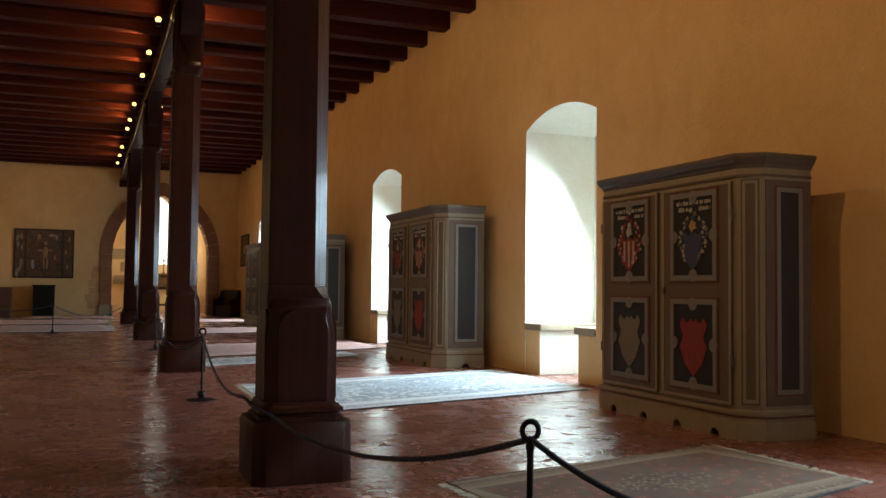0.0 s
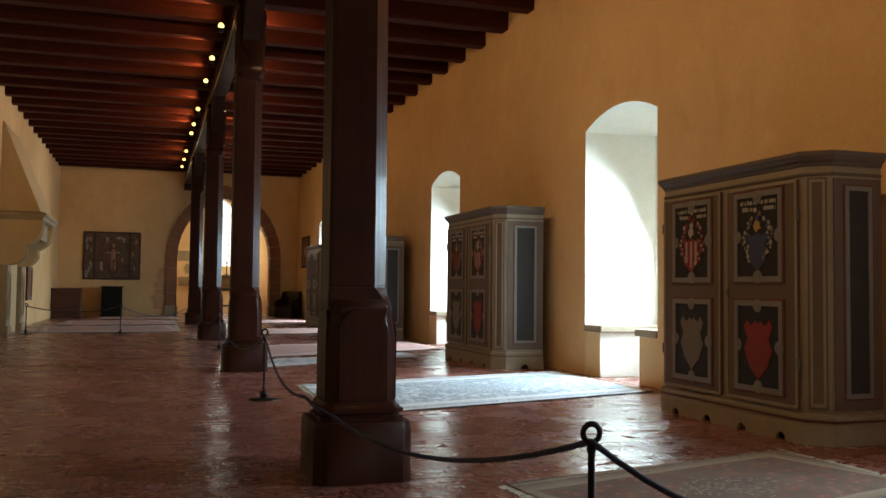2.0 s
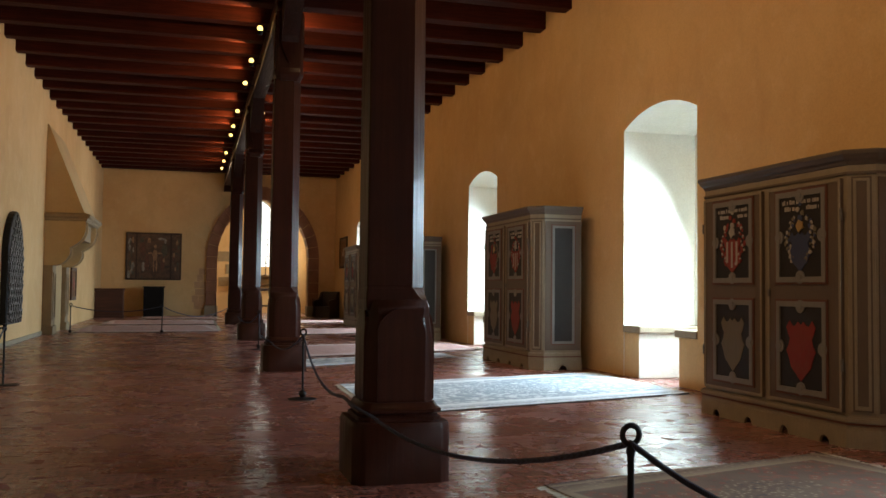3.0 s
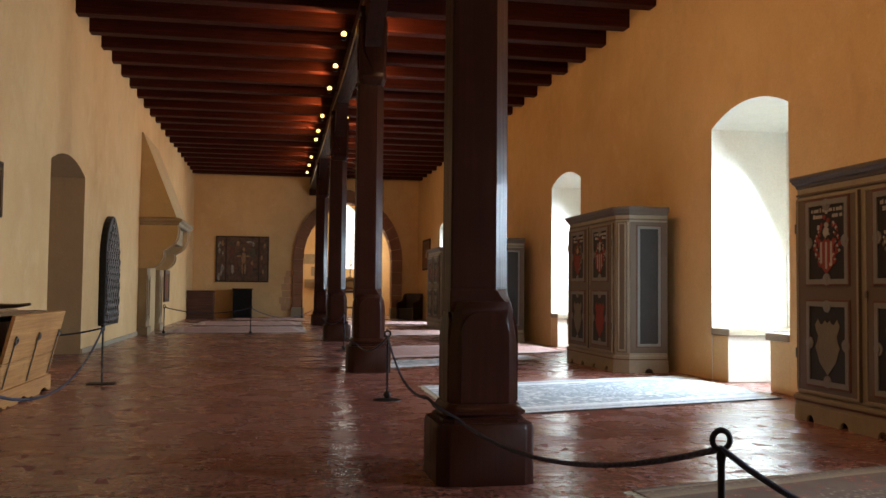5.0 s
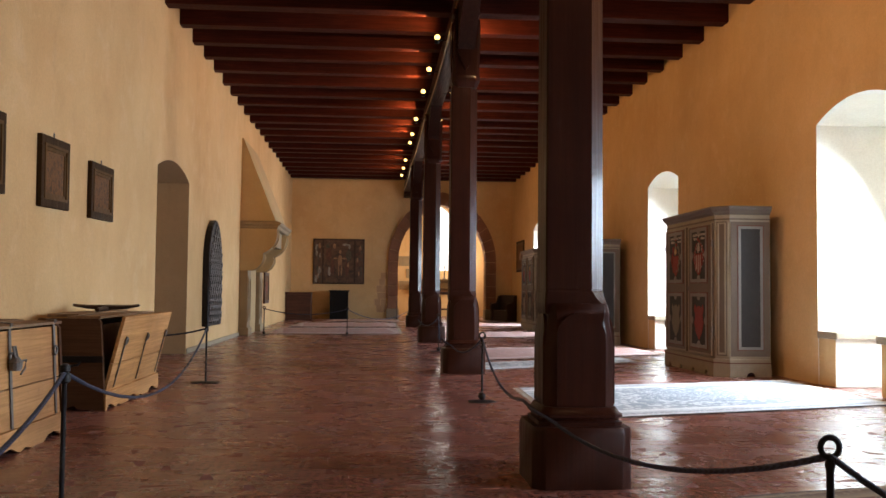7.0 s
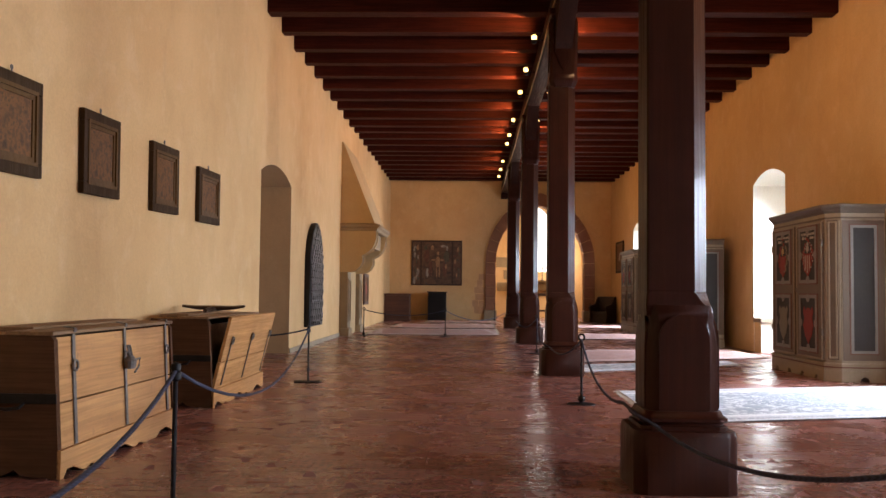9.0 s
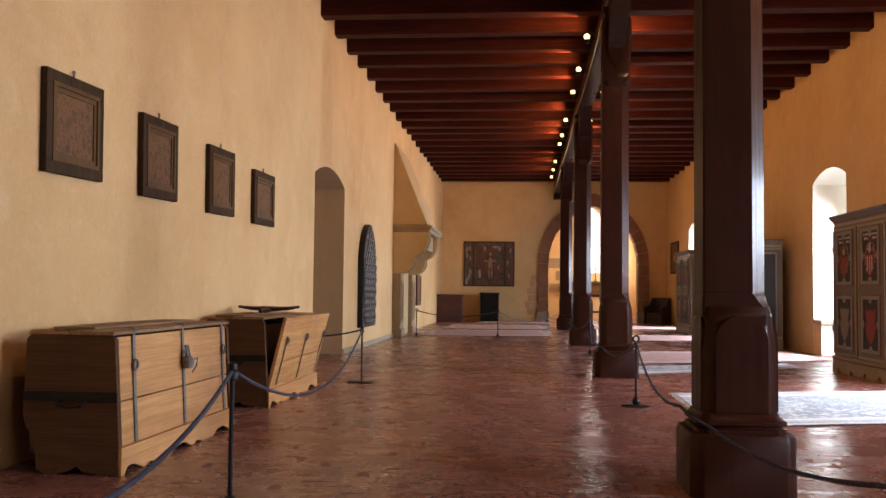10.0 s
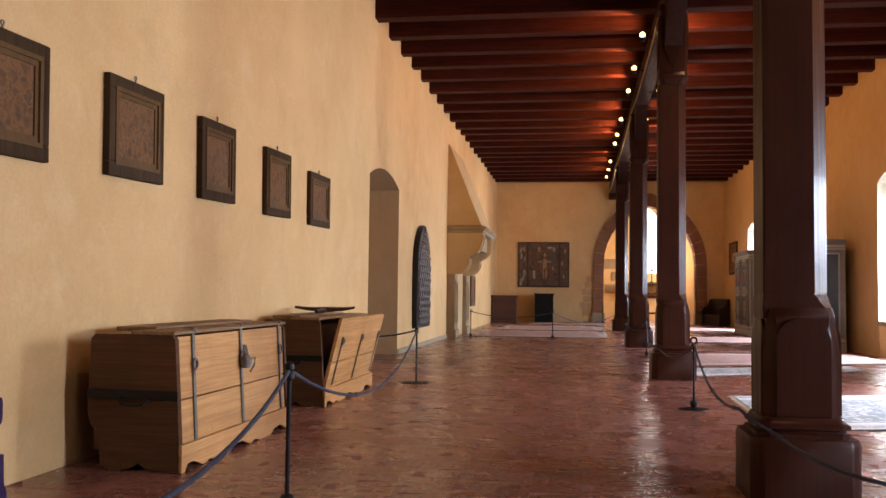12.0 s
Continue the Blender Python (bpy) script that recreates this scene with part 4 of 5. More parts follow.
def chest(m, label, length, lean):
    """Front towards +x, near end at y = 0. lean: how far the top of the front board stands open."""
    t = thing("wooden_chest", m, label, "chest", "old chests by the wall")
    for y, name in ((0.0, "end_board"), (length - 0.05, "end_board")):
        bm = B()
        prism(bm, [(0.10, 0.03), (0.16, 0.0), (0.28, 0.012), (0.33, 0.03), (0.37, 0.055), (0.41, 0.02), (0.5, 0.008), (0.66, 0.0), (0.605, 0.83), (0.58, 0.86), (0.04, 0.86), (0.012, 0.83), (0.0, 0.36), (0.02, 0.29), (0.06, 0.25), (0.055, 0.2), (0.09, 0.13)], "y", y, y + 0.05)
        part(name, bm, M_CHEST_END, t, "brown pine end board coloured darker for shade, with shaped foot")
    bm = B()
    prism(bm, [(0.02, 0.12), (0.58, 0.12), (0.55, 0.8), (0.02, 0.8)], "y", 0.05, length - 0.05)
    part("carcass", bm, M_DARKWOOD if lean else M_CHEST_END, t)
    tops = [(0.13, 0.44), (0.45, 0.90 if lean else 0.845)]
    for z0, z1 in tops:
        bm = B()
        f0, f1 = 0.645 - 0.065 * z0, 0.645 - 0.065 * z1
        prism(bm, [(f0 - 0.03, z0), (f0, z0), (f1, z1), (f1 - 0.03, z1)], "y", 0.07 if lean else 0.035, length - 0.035)
        if lean:
            bmesh.ops.rotate(bm, verts=bm.verts, cent=(0.62, 0, 0.13), matrix=Matrix.Rotation(lean, 3, "Y"))
        part("front_board", bm, M_CHEST, t, "pale planed front board")
    bm = B()
    pts = []
    for i in range(49):
        r = i / 48
        cut = max(0.0, math.sin(math.pi * (5 * r + 0.15))) ** 2 * 0.05 + max(0.0, math.sin(math.pi * (10 * r + 0.4))) ** 3 * 0.022
        pts.append((length * r, cut if 0.03 < r < 0.97 else 0.0))
    prism(bm, pts + [(length, 0.17), (0.0, 0.17)], "x", 0.645, 0.67)
    part("foot_rail", bm, M_CHEST, t, "pale scalloped foot rail")
    for k, (x0, x1, z) in enumerate(((0.0, 0.3, 0.865), (0.305, 0.608, 0.86))):
        bm = B()
        box(bm, x0, x1, -0.02 + (0.35 if k == 0 else 0), length + 0.01, z, z + 0.03 - 0.006 * k, 0.006)
        part("lid_board", bm, M_CHEST_X, t, "weathered lid board")
    for y in (0.27, length * 0.525, length - 0.15):
        bm = B()
        if lean:
            strap(bm, [(y, [(0.625, 0.2), (0.592, 0.7)])], 0.022, 0.008)
            bmesh.ops.rotate(bm, verts=bm.verts, cent=(0.62, 0, 0.13), matrix=Matrix.Rotation(lean, 3, "Y"))
            bmesh.ops.translate(bm, verts=bm.verts, vec=(0.014, 0, 0))
        else:
            strap(bm, [(y, [(0.638, 0.16), (0.602, 0.74), (0.596, 0.86), (0.612, 0.892), (0.54, 0.9)])], 0.04, 0.007)
        part("strap", bm, M_IRON, t, "flat iron strap")
        bm = B()
        zz = 0.66
        fx = 0.645 - 0.065 * zz + 0.02
        torus(bm, (fx, y, zz), 0.032, 0.009, "x")
        if lean:
            bmesh.ops.rotate(bm, verts=bm.verts, cent=(0.62, 0, 0.13), matrix=Matrix.Rotation(lean, 3, "Y"))
        part("hasp_ring", bm, M_IRON, t)
    if not lean:
        bm = B()
        y = length * 0.52
        lathe(bm, [(0.01, -0.05), (0.04, -0.045), (0.048, 0.01), (0.028, 0.04), (0.01, 0.05)], 12, 0.655, y)
        bmesh.ops.translate(bm, verts=bm.verts, vec=(0, 0, 0.62))
        tube(bm, [(0.66, y - 0.02, 0.66), (0.64, y - 0.02, 0.74), (0.64, y + 0.02, 0.74), (0.66, y + 0.02, 0.66)], 0.009, 6)
        tube(bm, [(0.66, y + 0.03, 0.63), (0.68, y + 0.12, 0.64), (0.67, y + 0.13, 0.58), (0.66, y + 0.08, 0.54)], 0.008, 6)
        part("padlock", bm, M_IRON, t, "heavy old iron padlock")
    bm = B()
    box(bm, 0.0, 0.635, -0.012, 0.0, 0.45, 0.51)
    part("end_band", bm, M_POST, t, "dark iron band")
    bm = B()
    tube(bm, [(0.24, -0.03, 0.46), (0.26, -0.05, 0.43), (0.34, -0.055, 0.42), (0.42, -0.05, 0.43), (0.44, -0.03, 0.46)], 0.011, 8)
    part("end_handle", bm, M_POST, t)
    return t


chest(pose(-3.095, 5.46, 0, 0, 0, -0.9) @ Matrix.Diagonal((0.965, 1, 1, 1)), "heavy pale pine chest with iron straps and padlock", 2.08, 0.0)
chest(pose(-3.14, 8.8, 0), "old pine chest with its front board hanging open", 2.1, 0.30)

# crossbow on the second chest
cb = thing("crossbow", pose(-2.82, 9.85, 0.895, 0, 0, 96), "old dark wooden crossbow lying on the chest lid", "crossbow")
bm = B()
tube(bm, [(-0.32, 0, 0.03), (0.05, 0, 0.035), (0.3, 0, 0.03)], [0.022, 0.028, 0.02], 8)
part("tiller", bm, M_DARKWOOD, cb)
bm = B()
tube(bm, [(0.2, -0.34, 0.07), (0.25, -0.2, 0.05), (0.27, 0, 0.045), (0.25, 0.2, 0.05), (0.2, 0.34, 0.07)], [0.014, 0.022, 0.03, 0.022, 0.014], 8)
part("bow", bm, M_DARKWOOD, cb)
bm = B()
tube(bm, [(0.2, -0.33, 0.07), (0.1, 0, 0.07), (0.2, 0.33, 0.07)], 0.005, 6)
part("string", bm, M_CHEST_X, cb)
bm = B()
torus(bm, (0.34, 0, 0.03), 0.04, 0.008, "z")
part("stirrup", bm, M_IRON, cb)


# ---- pictures ----
def framed(m, w, h, fw, label, frame_mat, inner_mat, canvas, shapes, group="", hook=False, depth=0.05):
    """A framed panel: front towards local -y, centre of its back at the origin."""
    t = thing("framed_picture", m, label, "picture", group)
    bm = B()
    for a, b, c, d in ((-w / 2, w / 2, -h / 2, -h / 2 + fw), (-w / 2, w / 2, h / 2 - fw, h / 2), (-w / 2, -w / 2 + fw, -h / 2 + fw, h / 2 - fw), (w / 2 - fw, w / 2, -h / 2 + fw, h / 2 - fw)):
        box(bm, a, b, -depth, 0, c, d, 0.008)
    part("frame", bm, frame_mat, t)
    if inner_mat:
        bm = B()
        rect_frame(bm, -w / 2 + fw * 0.8, w / 2 - fw * 0.8, -h / 2 + fw * 0.8, h / 2 - fw * 0.8, 0.03, -depth - 0.006, -depth + 0.02)
        rect_frame(bm, -w / 2 + fw * 1.1, w / 2 - fw * 1.1, -h / 2 + fw * 1.1, h / 2 - fw * 1.1, 0.035, -depth + 0.008, -depth + 0.02)
        part("inner_frame", bm, inner_mat, t)
    bm = B()
    box(bm, -w / 2 + fw, w / 2 - fw, -depth + 0.018, -0.004, -h / 2 + fw, h / 2 - fw)
    part("canvas", bm, canvas, t)
    for k, (mat, pts) in enumerate(shapes):
        bm = B()
        prism(bm, pts, "y", -depth + 0.014 - 0.0004 * (k % 24), -depth + 0.02)
        part("painted_shape", bm, mat, t)
    if hook:
        bm = B()
        tube(bm, [(0, -0.02, h / 2 - 0.01), (0, -0.02, h / 2 + 0.03)], 0.008, 6)
        torus(bm, (0, -0.02, h / 2 + 0.04), 0.014, 0.005, "y", 10, 6)
        part("hook", bm, M_IRON, t)
    return t


def lump(cx, cz, w, h, seed):
    """An uneven upright patch of faded paint."""
    g = random.Random(seed)
    return [(cx + w / 2 * g.uniform(0.7, 1.05) * math.cos(2 * math.pi * i / 16), cz + h / 2 * g.uniform(0.8, 1.05) * math.sin(2 * math.pi * i / 16)) for i in range(16)]


for k, (ya, yb_) in enumerate(((4.28, 5.15), (5.875, 6.72), (7.46, 8.25), (9.12, 9.95), (10.71, 11.61))):
    w = yb_ - ya
    framed(pose(XL + 0.003, (ya + yb_) / 2, 2.29 if k == 4 else 2.26 if k == 0 else 2.31, 0, -1.6 if k < 4 else -0.9, 90), w, 0.66 if k == 4 else 0.715, 0.1, "small dark framed panel picture on the plaster wall", M_FRAMEWOOD, M_GOLDWOOD, M_CANVAS, [], "row of small framed pictures", True)

# altar panel on the end wall
shapes = []
g = random.Random(21)
for cz in (0.55, 0.2, -0.3, -0.62):
    for k in range(4):
        shapes.append(((M_GREYFIG, M_PALEFIG, M_GREYFIG, M_DIMGREEN)[k], lump(-0.83 + g.uniform(-0.09, 0.09), cz + g.uniform(-0.13, 0.13), g.uniform(0.06, 0.14), g.uniform(0.14, 0.34), g.random())))
for cx, cz, w, h, mt in ((0.05, 0.05, 0.2, 0.5, M_PALEFIG), (0.0, -0.38, 0.07, 0.5, M_PALEFIG), (0.11, -0.38, 0.07, 0.5, M_PALEFIG), (0.05, 0.39, 0.13, 0.17, M_PALEFIG), (-0.13, 0.12, 0.22, 0.08, M_PALEFIG), (0.22, 0.12, 0.22, 0.08, M_PALEFIG),
                          (-0.18, 0.62, 0.16, 0.22, M_PALEFIG), (0.28, 0.68, 0.3, 0.1, M_GREYFIG), (0.42, 0.6, 0.1, 0.26, M_GREYFIG), (-0.4, 0.3, 0.26, 0.6, M_DIMRED), (0.4, 0.25, 0.26, 0.5, M_DIMGREEN), (-0.38, -0.4, 0.16, 0.4, M_GREYFIG),
                          (-0.25, -0.25, 0.2, 0.7, M_DIMRED), (0.33, -0.3, 0.2, 0.6, M_DIMRED), (0.38, -0.15, 0.1, 0.2, M_PALEFIG), (-0.45, 0.62, 0.2, 0.2, M_DIMGREEN)):
    shapes.append((mt, lump(cx, cz, w, h, g.random())))
for k in range(12):
    shapes.append(((M_DIMGREEN, M_DIMRED, M_PALEFIG)[k % 3], lump(0.83 + g.uniform(-0.1, 0.1), g.uniform(-0.75, 0.75), g.uniform(0.06, 0.13), g.uniform(0.12, 0.3), g.random())))
for x in (-0.64, 0.64):
    shapes.append((M_DARKWOOD, [(x - 0.03, -0.86), (x + 0.03, -0.86), (x + 0.03, 0.86), (x - 0.03, 0.86)]))
framed(pose(-1.36, Y1 - 0.003, 2.32), 2.08, 1.84, 0.06, "large dark painted altar panel on the end wall", M_DARKWOOD, None, M_ALTAR, shapes)
framed(pose(XR - 0.003, 35.0, 2.53, 0, 0, -90), 1.7, 1.2, 0.1, "dark framed picture on the window wall", M_FRAMEWOOD, M_GOLDWOOD, M_CANVAS, [(M_PALEFIG, blob(0, 0, 0.2, 9, 3))])

# ---- pointed iron-plated panel on the wall ----
pan = thing("iron_plated_panel", pose(XL + 0.004, 18.75, 0.42, 0, 0, 90), "tall pointed dark iron-plated panel hung on the wall", "panel")
bm = B()
shape = [(-0.78, 0.0)] + pointed(-0.78, 0.78, 1.25, 2.12, 8) + [(0.78, 0.0)]
prism(bm, shape, "y", -0.12, 0)
bmesh.ops.bevel(bm, geom=[e for e in bm.edges if abs(e.verts[0].co.y - e.verts[1].co.y) < 1e-4], offset=0.015, segments=1, affect="EDGES")
part("board", bm, M_POST, pan)


def inside(x, z):
    w = 0.74 if z < 1.25 else max(0.0, 0.74 * (1 - ((z - 1.25) / 0.87) ** 1.7))
    return abs(x) < w and 0.03 < z < 2.08


for s in (-1, 1):
    for k in range(-8, 14):
        pts = [(-0.9 + 0.06 * i, k * 0.26 + s * (0.06 * i) * 1.1 - (0 if s > 0 else -0.9)) for i in range(31)]
        run = [p for p in pts if inside(*p)]
        if len(run) > 3:
            bm = B()
            (x0, z0), (x1, z1) = run[0], run[-1]
            d = Vector((x1 - x0, 0, z1 - z0)).normalized()
            n_ = Vector((-d.z, 0, d.x)) * 0.022
            prism(bm, [(x0 + n_.x, z0 + n_.z), (x1 + n_.x, z1 + n_.z), (x1 - n_.x, z1 - n_.z), (x0 - n_.x, z0 - n_.z)], "y", -0.138 - 0.006 * (s > 0), -0.12)
            part("iron_strip", bm, M_IRON, pan)
bm = B()
q = random.Random(3)
for i in range(-5, 6):
    for j in range(0, 15):
        x, z = 0.135 * i + 0.06 * (j % 2), 0.1 + 0.14 * j
        if inside(x, z):
            lathe(bm, [(0.03, 0), (0.026, 0.012), (0.012, 0.02)], 8)
            bm.verts.ensure_lookup_table()
            vs = bm.verts[len(bm.verts) - 24:]
            bmesh.ops.transform(bm, verts=vs, matrix=pose(x, -0.12, z, 90, 0, 0))
part("stud", bm, M_IRON, pan, "rows of iron studs", kind="stuff")


# ---- fireplace ----
FY0, W = 22.9, 3.0
fp = thing("fireplace", pose(XL, FY0, 0), "large plastered fireplace hood on a scrolled stone breast", "fireplace")
bm = B()
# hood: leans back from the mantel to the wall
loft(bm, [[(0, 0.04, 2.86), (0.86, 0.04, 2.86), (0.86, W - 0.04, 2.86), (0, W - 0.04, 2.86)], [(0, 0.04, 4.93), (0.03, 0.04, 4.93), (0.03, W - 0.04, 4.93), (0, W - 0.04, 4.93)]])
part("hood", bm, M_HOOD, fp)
bm = B()
loft(bm, [[(0, y0, z), (x, y0, z), (x, y1, z), (0, y1, z)] for x, y0, y1, z in ((0.90, 0.0, W, 2.66), (0.93, -0.02, W + 0.02, 2.69), (0.94, -0.02, W + 0.02, 2.73), (0.99, -0.05, W + 0.05, 2.77), (1.0, -0.05, W + 0.05, 2.82), (0.94, -0.02, W + 0.02, 2.84), (0.88, 0.02, W - 0.02, 2.86))])
part("mantel_shelf", bm, M_STONE, fp, "moulded stone mantel shelf")


def smooth_curve(pts, n=5):
    """Points eased through a chain by Catmull-Rom."""
    out = []
    for k in range(len(pts) - 1):
        p = [Vector((*pts[min(max(k + d, 0), len(pts) - 1)], 0)) for d in (-1, 0, 1, 2)]
        for i in range(n):
            t = i / n
            v = 0.5 * (2 * p[1] + (p[2] - p[0]) * t + (2 * p[0] - 5 * p[1] + 4 * p[2] - p[3]) * t * t + (3 * p[1] - p[0] - 3 * p[2] + p[3]) * t ** 3)
            out.append((v.x, v.y))
    return out + [pts[-1]]


upper = smooth_curve([(0.90, 2.60), (0.91, 2.48), (0.86, 2.30), (0.74, 2.15), (0.60, 2.06), (0.555, 2.04)])
lower = smooth_curve([(0.575, 1.98), (0.56, 1.86), (0.47, 1.72), (0.34, 1.64), (0.22, 1.62)])


def corbel_slab(y0, y1, inset):
    """One upright slice of a bracket, its scrolls drawn back by inset."""
    b = B()
    chain = [(x - 0.9 * inset, z + 0.4 * inset) for x, z in upper + lower]
    prism(b, [(0, 2.66), (0.90 - 0.9 * inset, 2.66)] + chain + [(0, 1.62 + 0.4 * inset)], "y", y0, y1)
    return b


for y in (0.0, W - 0.56):
    part("corbel_cheek", corbel_slab(y, y + 0.07, 0.0), M_HOOD, fp, "plastered cheek of the scrolled bracket")
    part("corbel_groove", corbel_slab(y + 0.07, y + 0.15, 0.09), M_STONE, fp)
    part("corbel_rib", corbel_slab(y + 0.15, y + 0.24, 0.015), M_STONE, fp, "rounded stone rib of the bracket")
    part("corbel_groove", corbel_slab(y + 0.24, y + 0.32, 0.10), M_STONE, fp)
    part("corbel_rib", corbel_slab(y + 0.32, y + 0.41, 0.015), M_STONE, fp)
    part("corbel_groove", corbel_slab(y + 0.41, y + 0.49, 0.09), M_STONE, fp)
    part("corbel_cheek", corbel_slab(y + 0.49, y + 0.56, 0.0), M_HOOD, fp)
bm = B()
box(bm, 0.0, 0.78, 0.56, W - 0.56, 2.25, 2.66, 0.01)
part("lintel", bm, M_STONE, fp, "plain stone lintel between the brackets")
for y in (0.0, W - 0.55):
    bm = B()
    box(bm, 0.0, 0.21, y, y + 0.55, 0.2, 1.62, 0.012)
    part("jamb", bm, M_STONE, fp, "stone jamb with moulded panels")
    bm = B()
    for a, b, w in ((0.05, 0.5, 0.04), (0.13, 0.42, 0.03)):
        for y0, y1, z0, z1 in ((a, b, 0.3 + a, 0.3 + a + w), (a, b, 1.5 - a - w, 1.5 - a), (a, a + w, 0.3 + a + w, 1.5 - a - w), (b - w, b, 0.3 + a + w, 1.5 - a - w)):
            box(bm, 0.2, 0.228, y + y0, y + y1, z0, z1)
    part("jamb_panel", bm, M_STONE, fp)
    bm = B()
    box(bm, 0.0, 0.25, y - 0.03, y + 0.58, 0.0, 0.2, 0.02)
    part("jamb_foot", bm, M_STONE, fp)
bm = B()
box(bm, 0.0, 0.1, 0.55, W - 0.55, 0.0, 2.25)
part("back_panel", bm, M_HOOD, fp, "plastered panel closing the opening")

# small dark picture past the fireplace
framed(pose(XL + 0.003, 28.5, 1.2, 0, 0, 90), 1.15, 0.95, 0.1, "dark red framed picture low on the wall", M_REDCHEST, None, M_CANVAS, [(M_SHIELD_RED, blob(0, 0, 0.2, 9, 6))])

# ---- far end: chest, box, stall, altar ----
ct = thing("storage_chest", pose(-2.78, 35.3, 0), "red-brown wooden chest against the end wall", "chest")
bm = B()
box(bm, -0.48, 0.48, -0.35, 0.35, 0.08, 0.98, 0.015)
part("body", bm, M_REDCHEST, ct)
bm = B()
box(bm, -0.5, 0.5, -0.37, 0.37, 0.98, 1.06, 0.015)
part("lid", bm, M_REDCHEST, ct)
bm = B()
box(bm, -0.5, 0.5, -0.37, 0.37, 0.0, 0.08, 0.01)
box(bm, -0.49, 0.49, -0.362, -0.34, 0.5, 0.54)
part("plinth", bm, M_REDCHEST, ct)
bx = thing("dark_cabinet", pose(-1.3, 36.6, 0), "low black cabinet beneath the altar panel", "cabinet")
bm = B()
box(bm, -0.36, 0.36, -0.3, 0.3, 0.0, 1.1, 0.015)
part("body", bm, M_BLACK, bx)
bm = B()
box(bm, -0.4, 0.4, -0.33, 0.33, 1.1, 1.15, 0.012)
part("top", bm, M_BLACK, bx)
bm = B()
rect_frame(bm, -0.3, 0.3, 0.1, 1.0, 0.05, -0.315, -0.3)
part("door", bm, M_BLACK, bx)
st = thing("choir_stall", pose(5.2, 35.9, 0, 0, 0, -50) @ Matrix.Scale(0.85, 4), "dark carved wooden stall beside the archway", "stall")
bm = B()
box(bm, -0.5, 0.5, 0.3, 0.36, 0, 1.2, 0.015)
part("backrest", bm, M_DARKWOOD, st)
bm = B()
box(bm, -0.45, 0.45, -0.25, 0.3, 0.42, 0.5, 0.015)
part("seat", bm, M_DARKWOOD, st)
for x in (-0.52, 0.46):
    bm = B()
    prism(bm, [(-0.35, 0.0), (0.36, 0.0), (0.36, 1.2), (0.2, 1.15), (0.05, 0.85), (-0.3, 0.78), (-0.38, 0.7), (-0.3, 0.4)], "x", x, x + 0.06)
    part("side_panel", bm, M_DARKWOOD, st)
bm = B()
box(bm, -0.46, 0.46, -0.2, -0.15, 0.0, 0.42)
part("front_board", bm, M_DARKWOOD, st)

al = thing("altar_table", pose(3.0, 40.9, 0), "dark wooden altar table in the chapel", "table")
bm = B()
box(bm, -0.85, 0.85, -0.35, 0.35, 1.0, 1.12, 0.02)
part("tabletop", bm, M_DARKWOOD, al)
for x in (-0.75, 0.67):
    for y in (-0.28, 0.22):
        bm = B()
        box(bm, x, x + 0.08, y, y + 0.08, 0, 1.0, 0.01)
        part("leg", bm, M_DARKWOOD, al)
bm = B()
box(bm, -0.75, 0.75, -0.02, 0.02, 0.3, 0.38)
part("stretcher", bm, M_DARKWOOD, al)
rt = thing("altar_shelf", pose(3.0, 41.75, 1.6), "gilded wooden shelf below the chapel window", "shelf")
bm = B()
box(bm, -0.9, 0.9, -0.2, 0.245, 0.0, 0.1, 0.02)
part("board", bm, M_GOLDWOOD, rt)
bm = B()
box(bm, -0.8, 0.8, -0.1, 0.245, -0.35, 0.0, 0.02)
part("bracket", bm, M_GOLDWOOD, rt)
for x in (2.75, 3.3):
    c = thing("candlestick", pose(x, 41.7, 1.7), "dark turned candlestick on the chapel shelf", "candlestick", "chapel candlesticks")
    bm = B()
    lathe(bm, [(0.09, 0), (0.08, 0.03), (0.025, 0.06), (0.02, 0.2), (0.035, 0.24), (0.02, 0.28), (0.018, 0.5), (0.05, 0.54), (0.05, 0.56)], 12)
    part("stem", bm, M_DARKWOOD, c)
    bm = B()
    lathe(bm, [(0.022, 0.56), (0.022, 0.85), (0.004, 0.87)], 10)
    part("candle", bm, M_FRINGE, c)


# velvet chair at the near end of the wall
vc = thing("velvet_chair", pose(-2.42, 3.6, 0), "dark purple velvet armchair by the plaster wall", "chair")
for x0, x1 in ((-0.62, -0.5), (-0.12, 0.0)):
    bm = B()
    box(bm, x0, x1, -0.55, 0.0, 0.56, 0.69, 0.03)
    part("armrest", bm, M_PURPLE, vc)
    bm = B()
    box(bm, x0 + 0.03, x1 - 0.035, -0.5, -0.06, 0.44, 0.57)
    part("arm_post", bm, M_DARKWOOD, vc)
bm = B()
loft(bm, [[(-0.62, -0.6, z), (x, -0.6, z), (x, 0.0, z), (-0.62, 0.0, z)] for x, z in ((0.02, 0.0), (0.02, 0.28), (0.005, 0.32), (0.0, 0.44))])
part("seat", bm, M_PURPLE, vc)
bm = B()
box(bm, -0.62, 0.0, -0.72, -0.6, 0.0, 1.0, 0.03)
part("backrest", bm, M_PURPLE, vc)


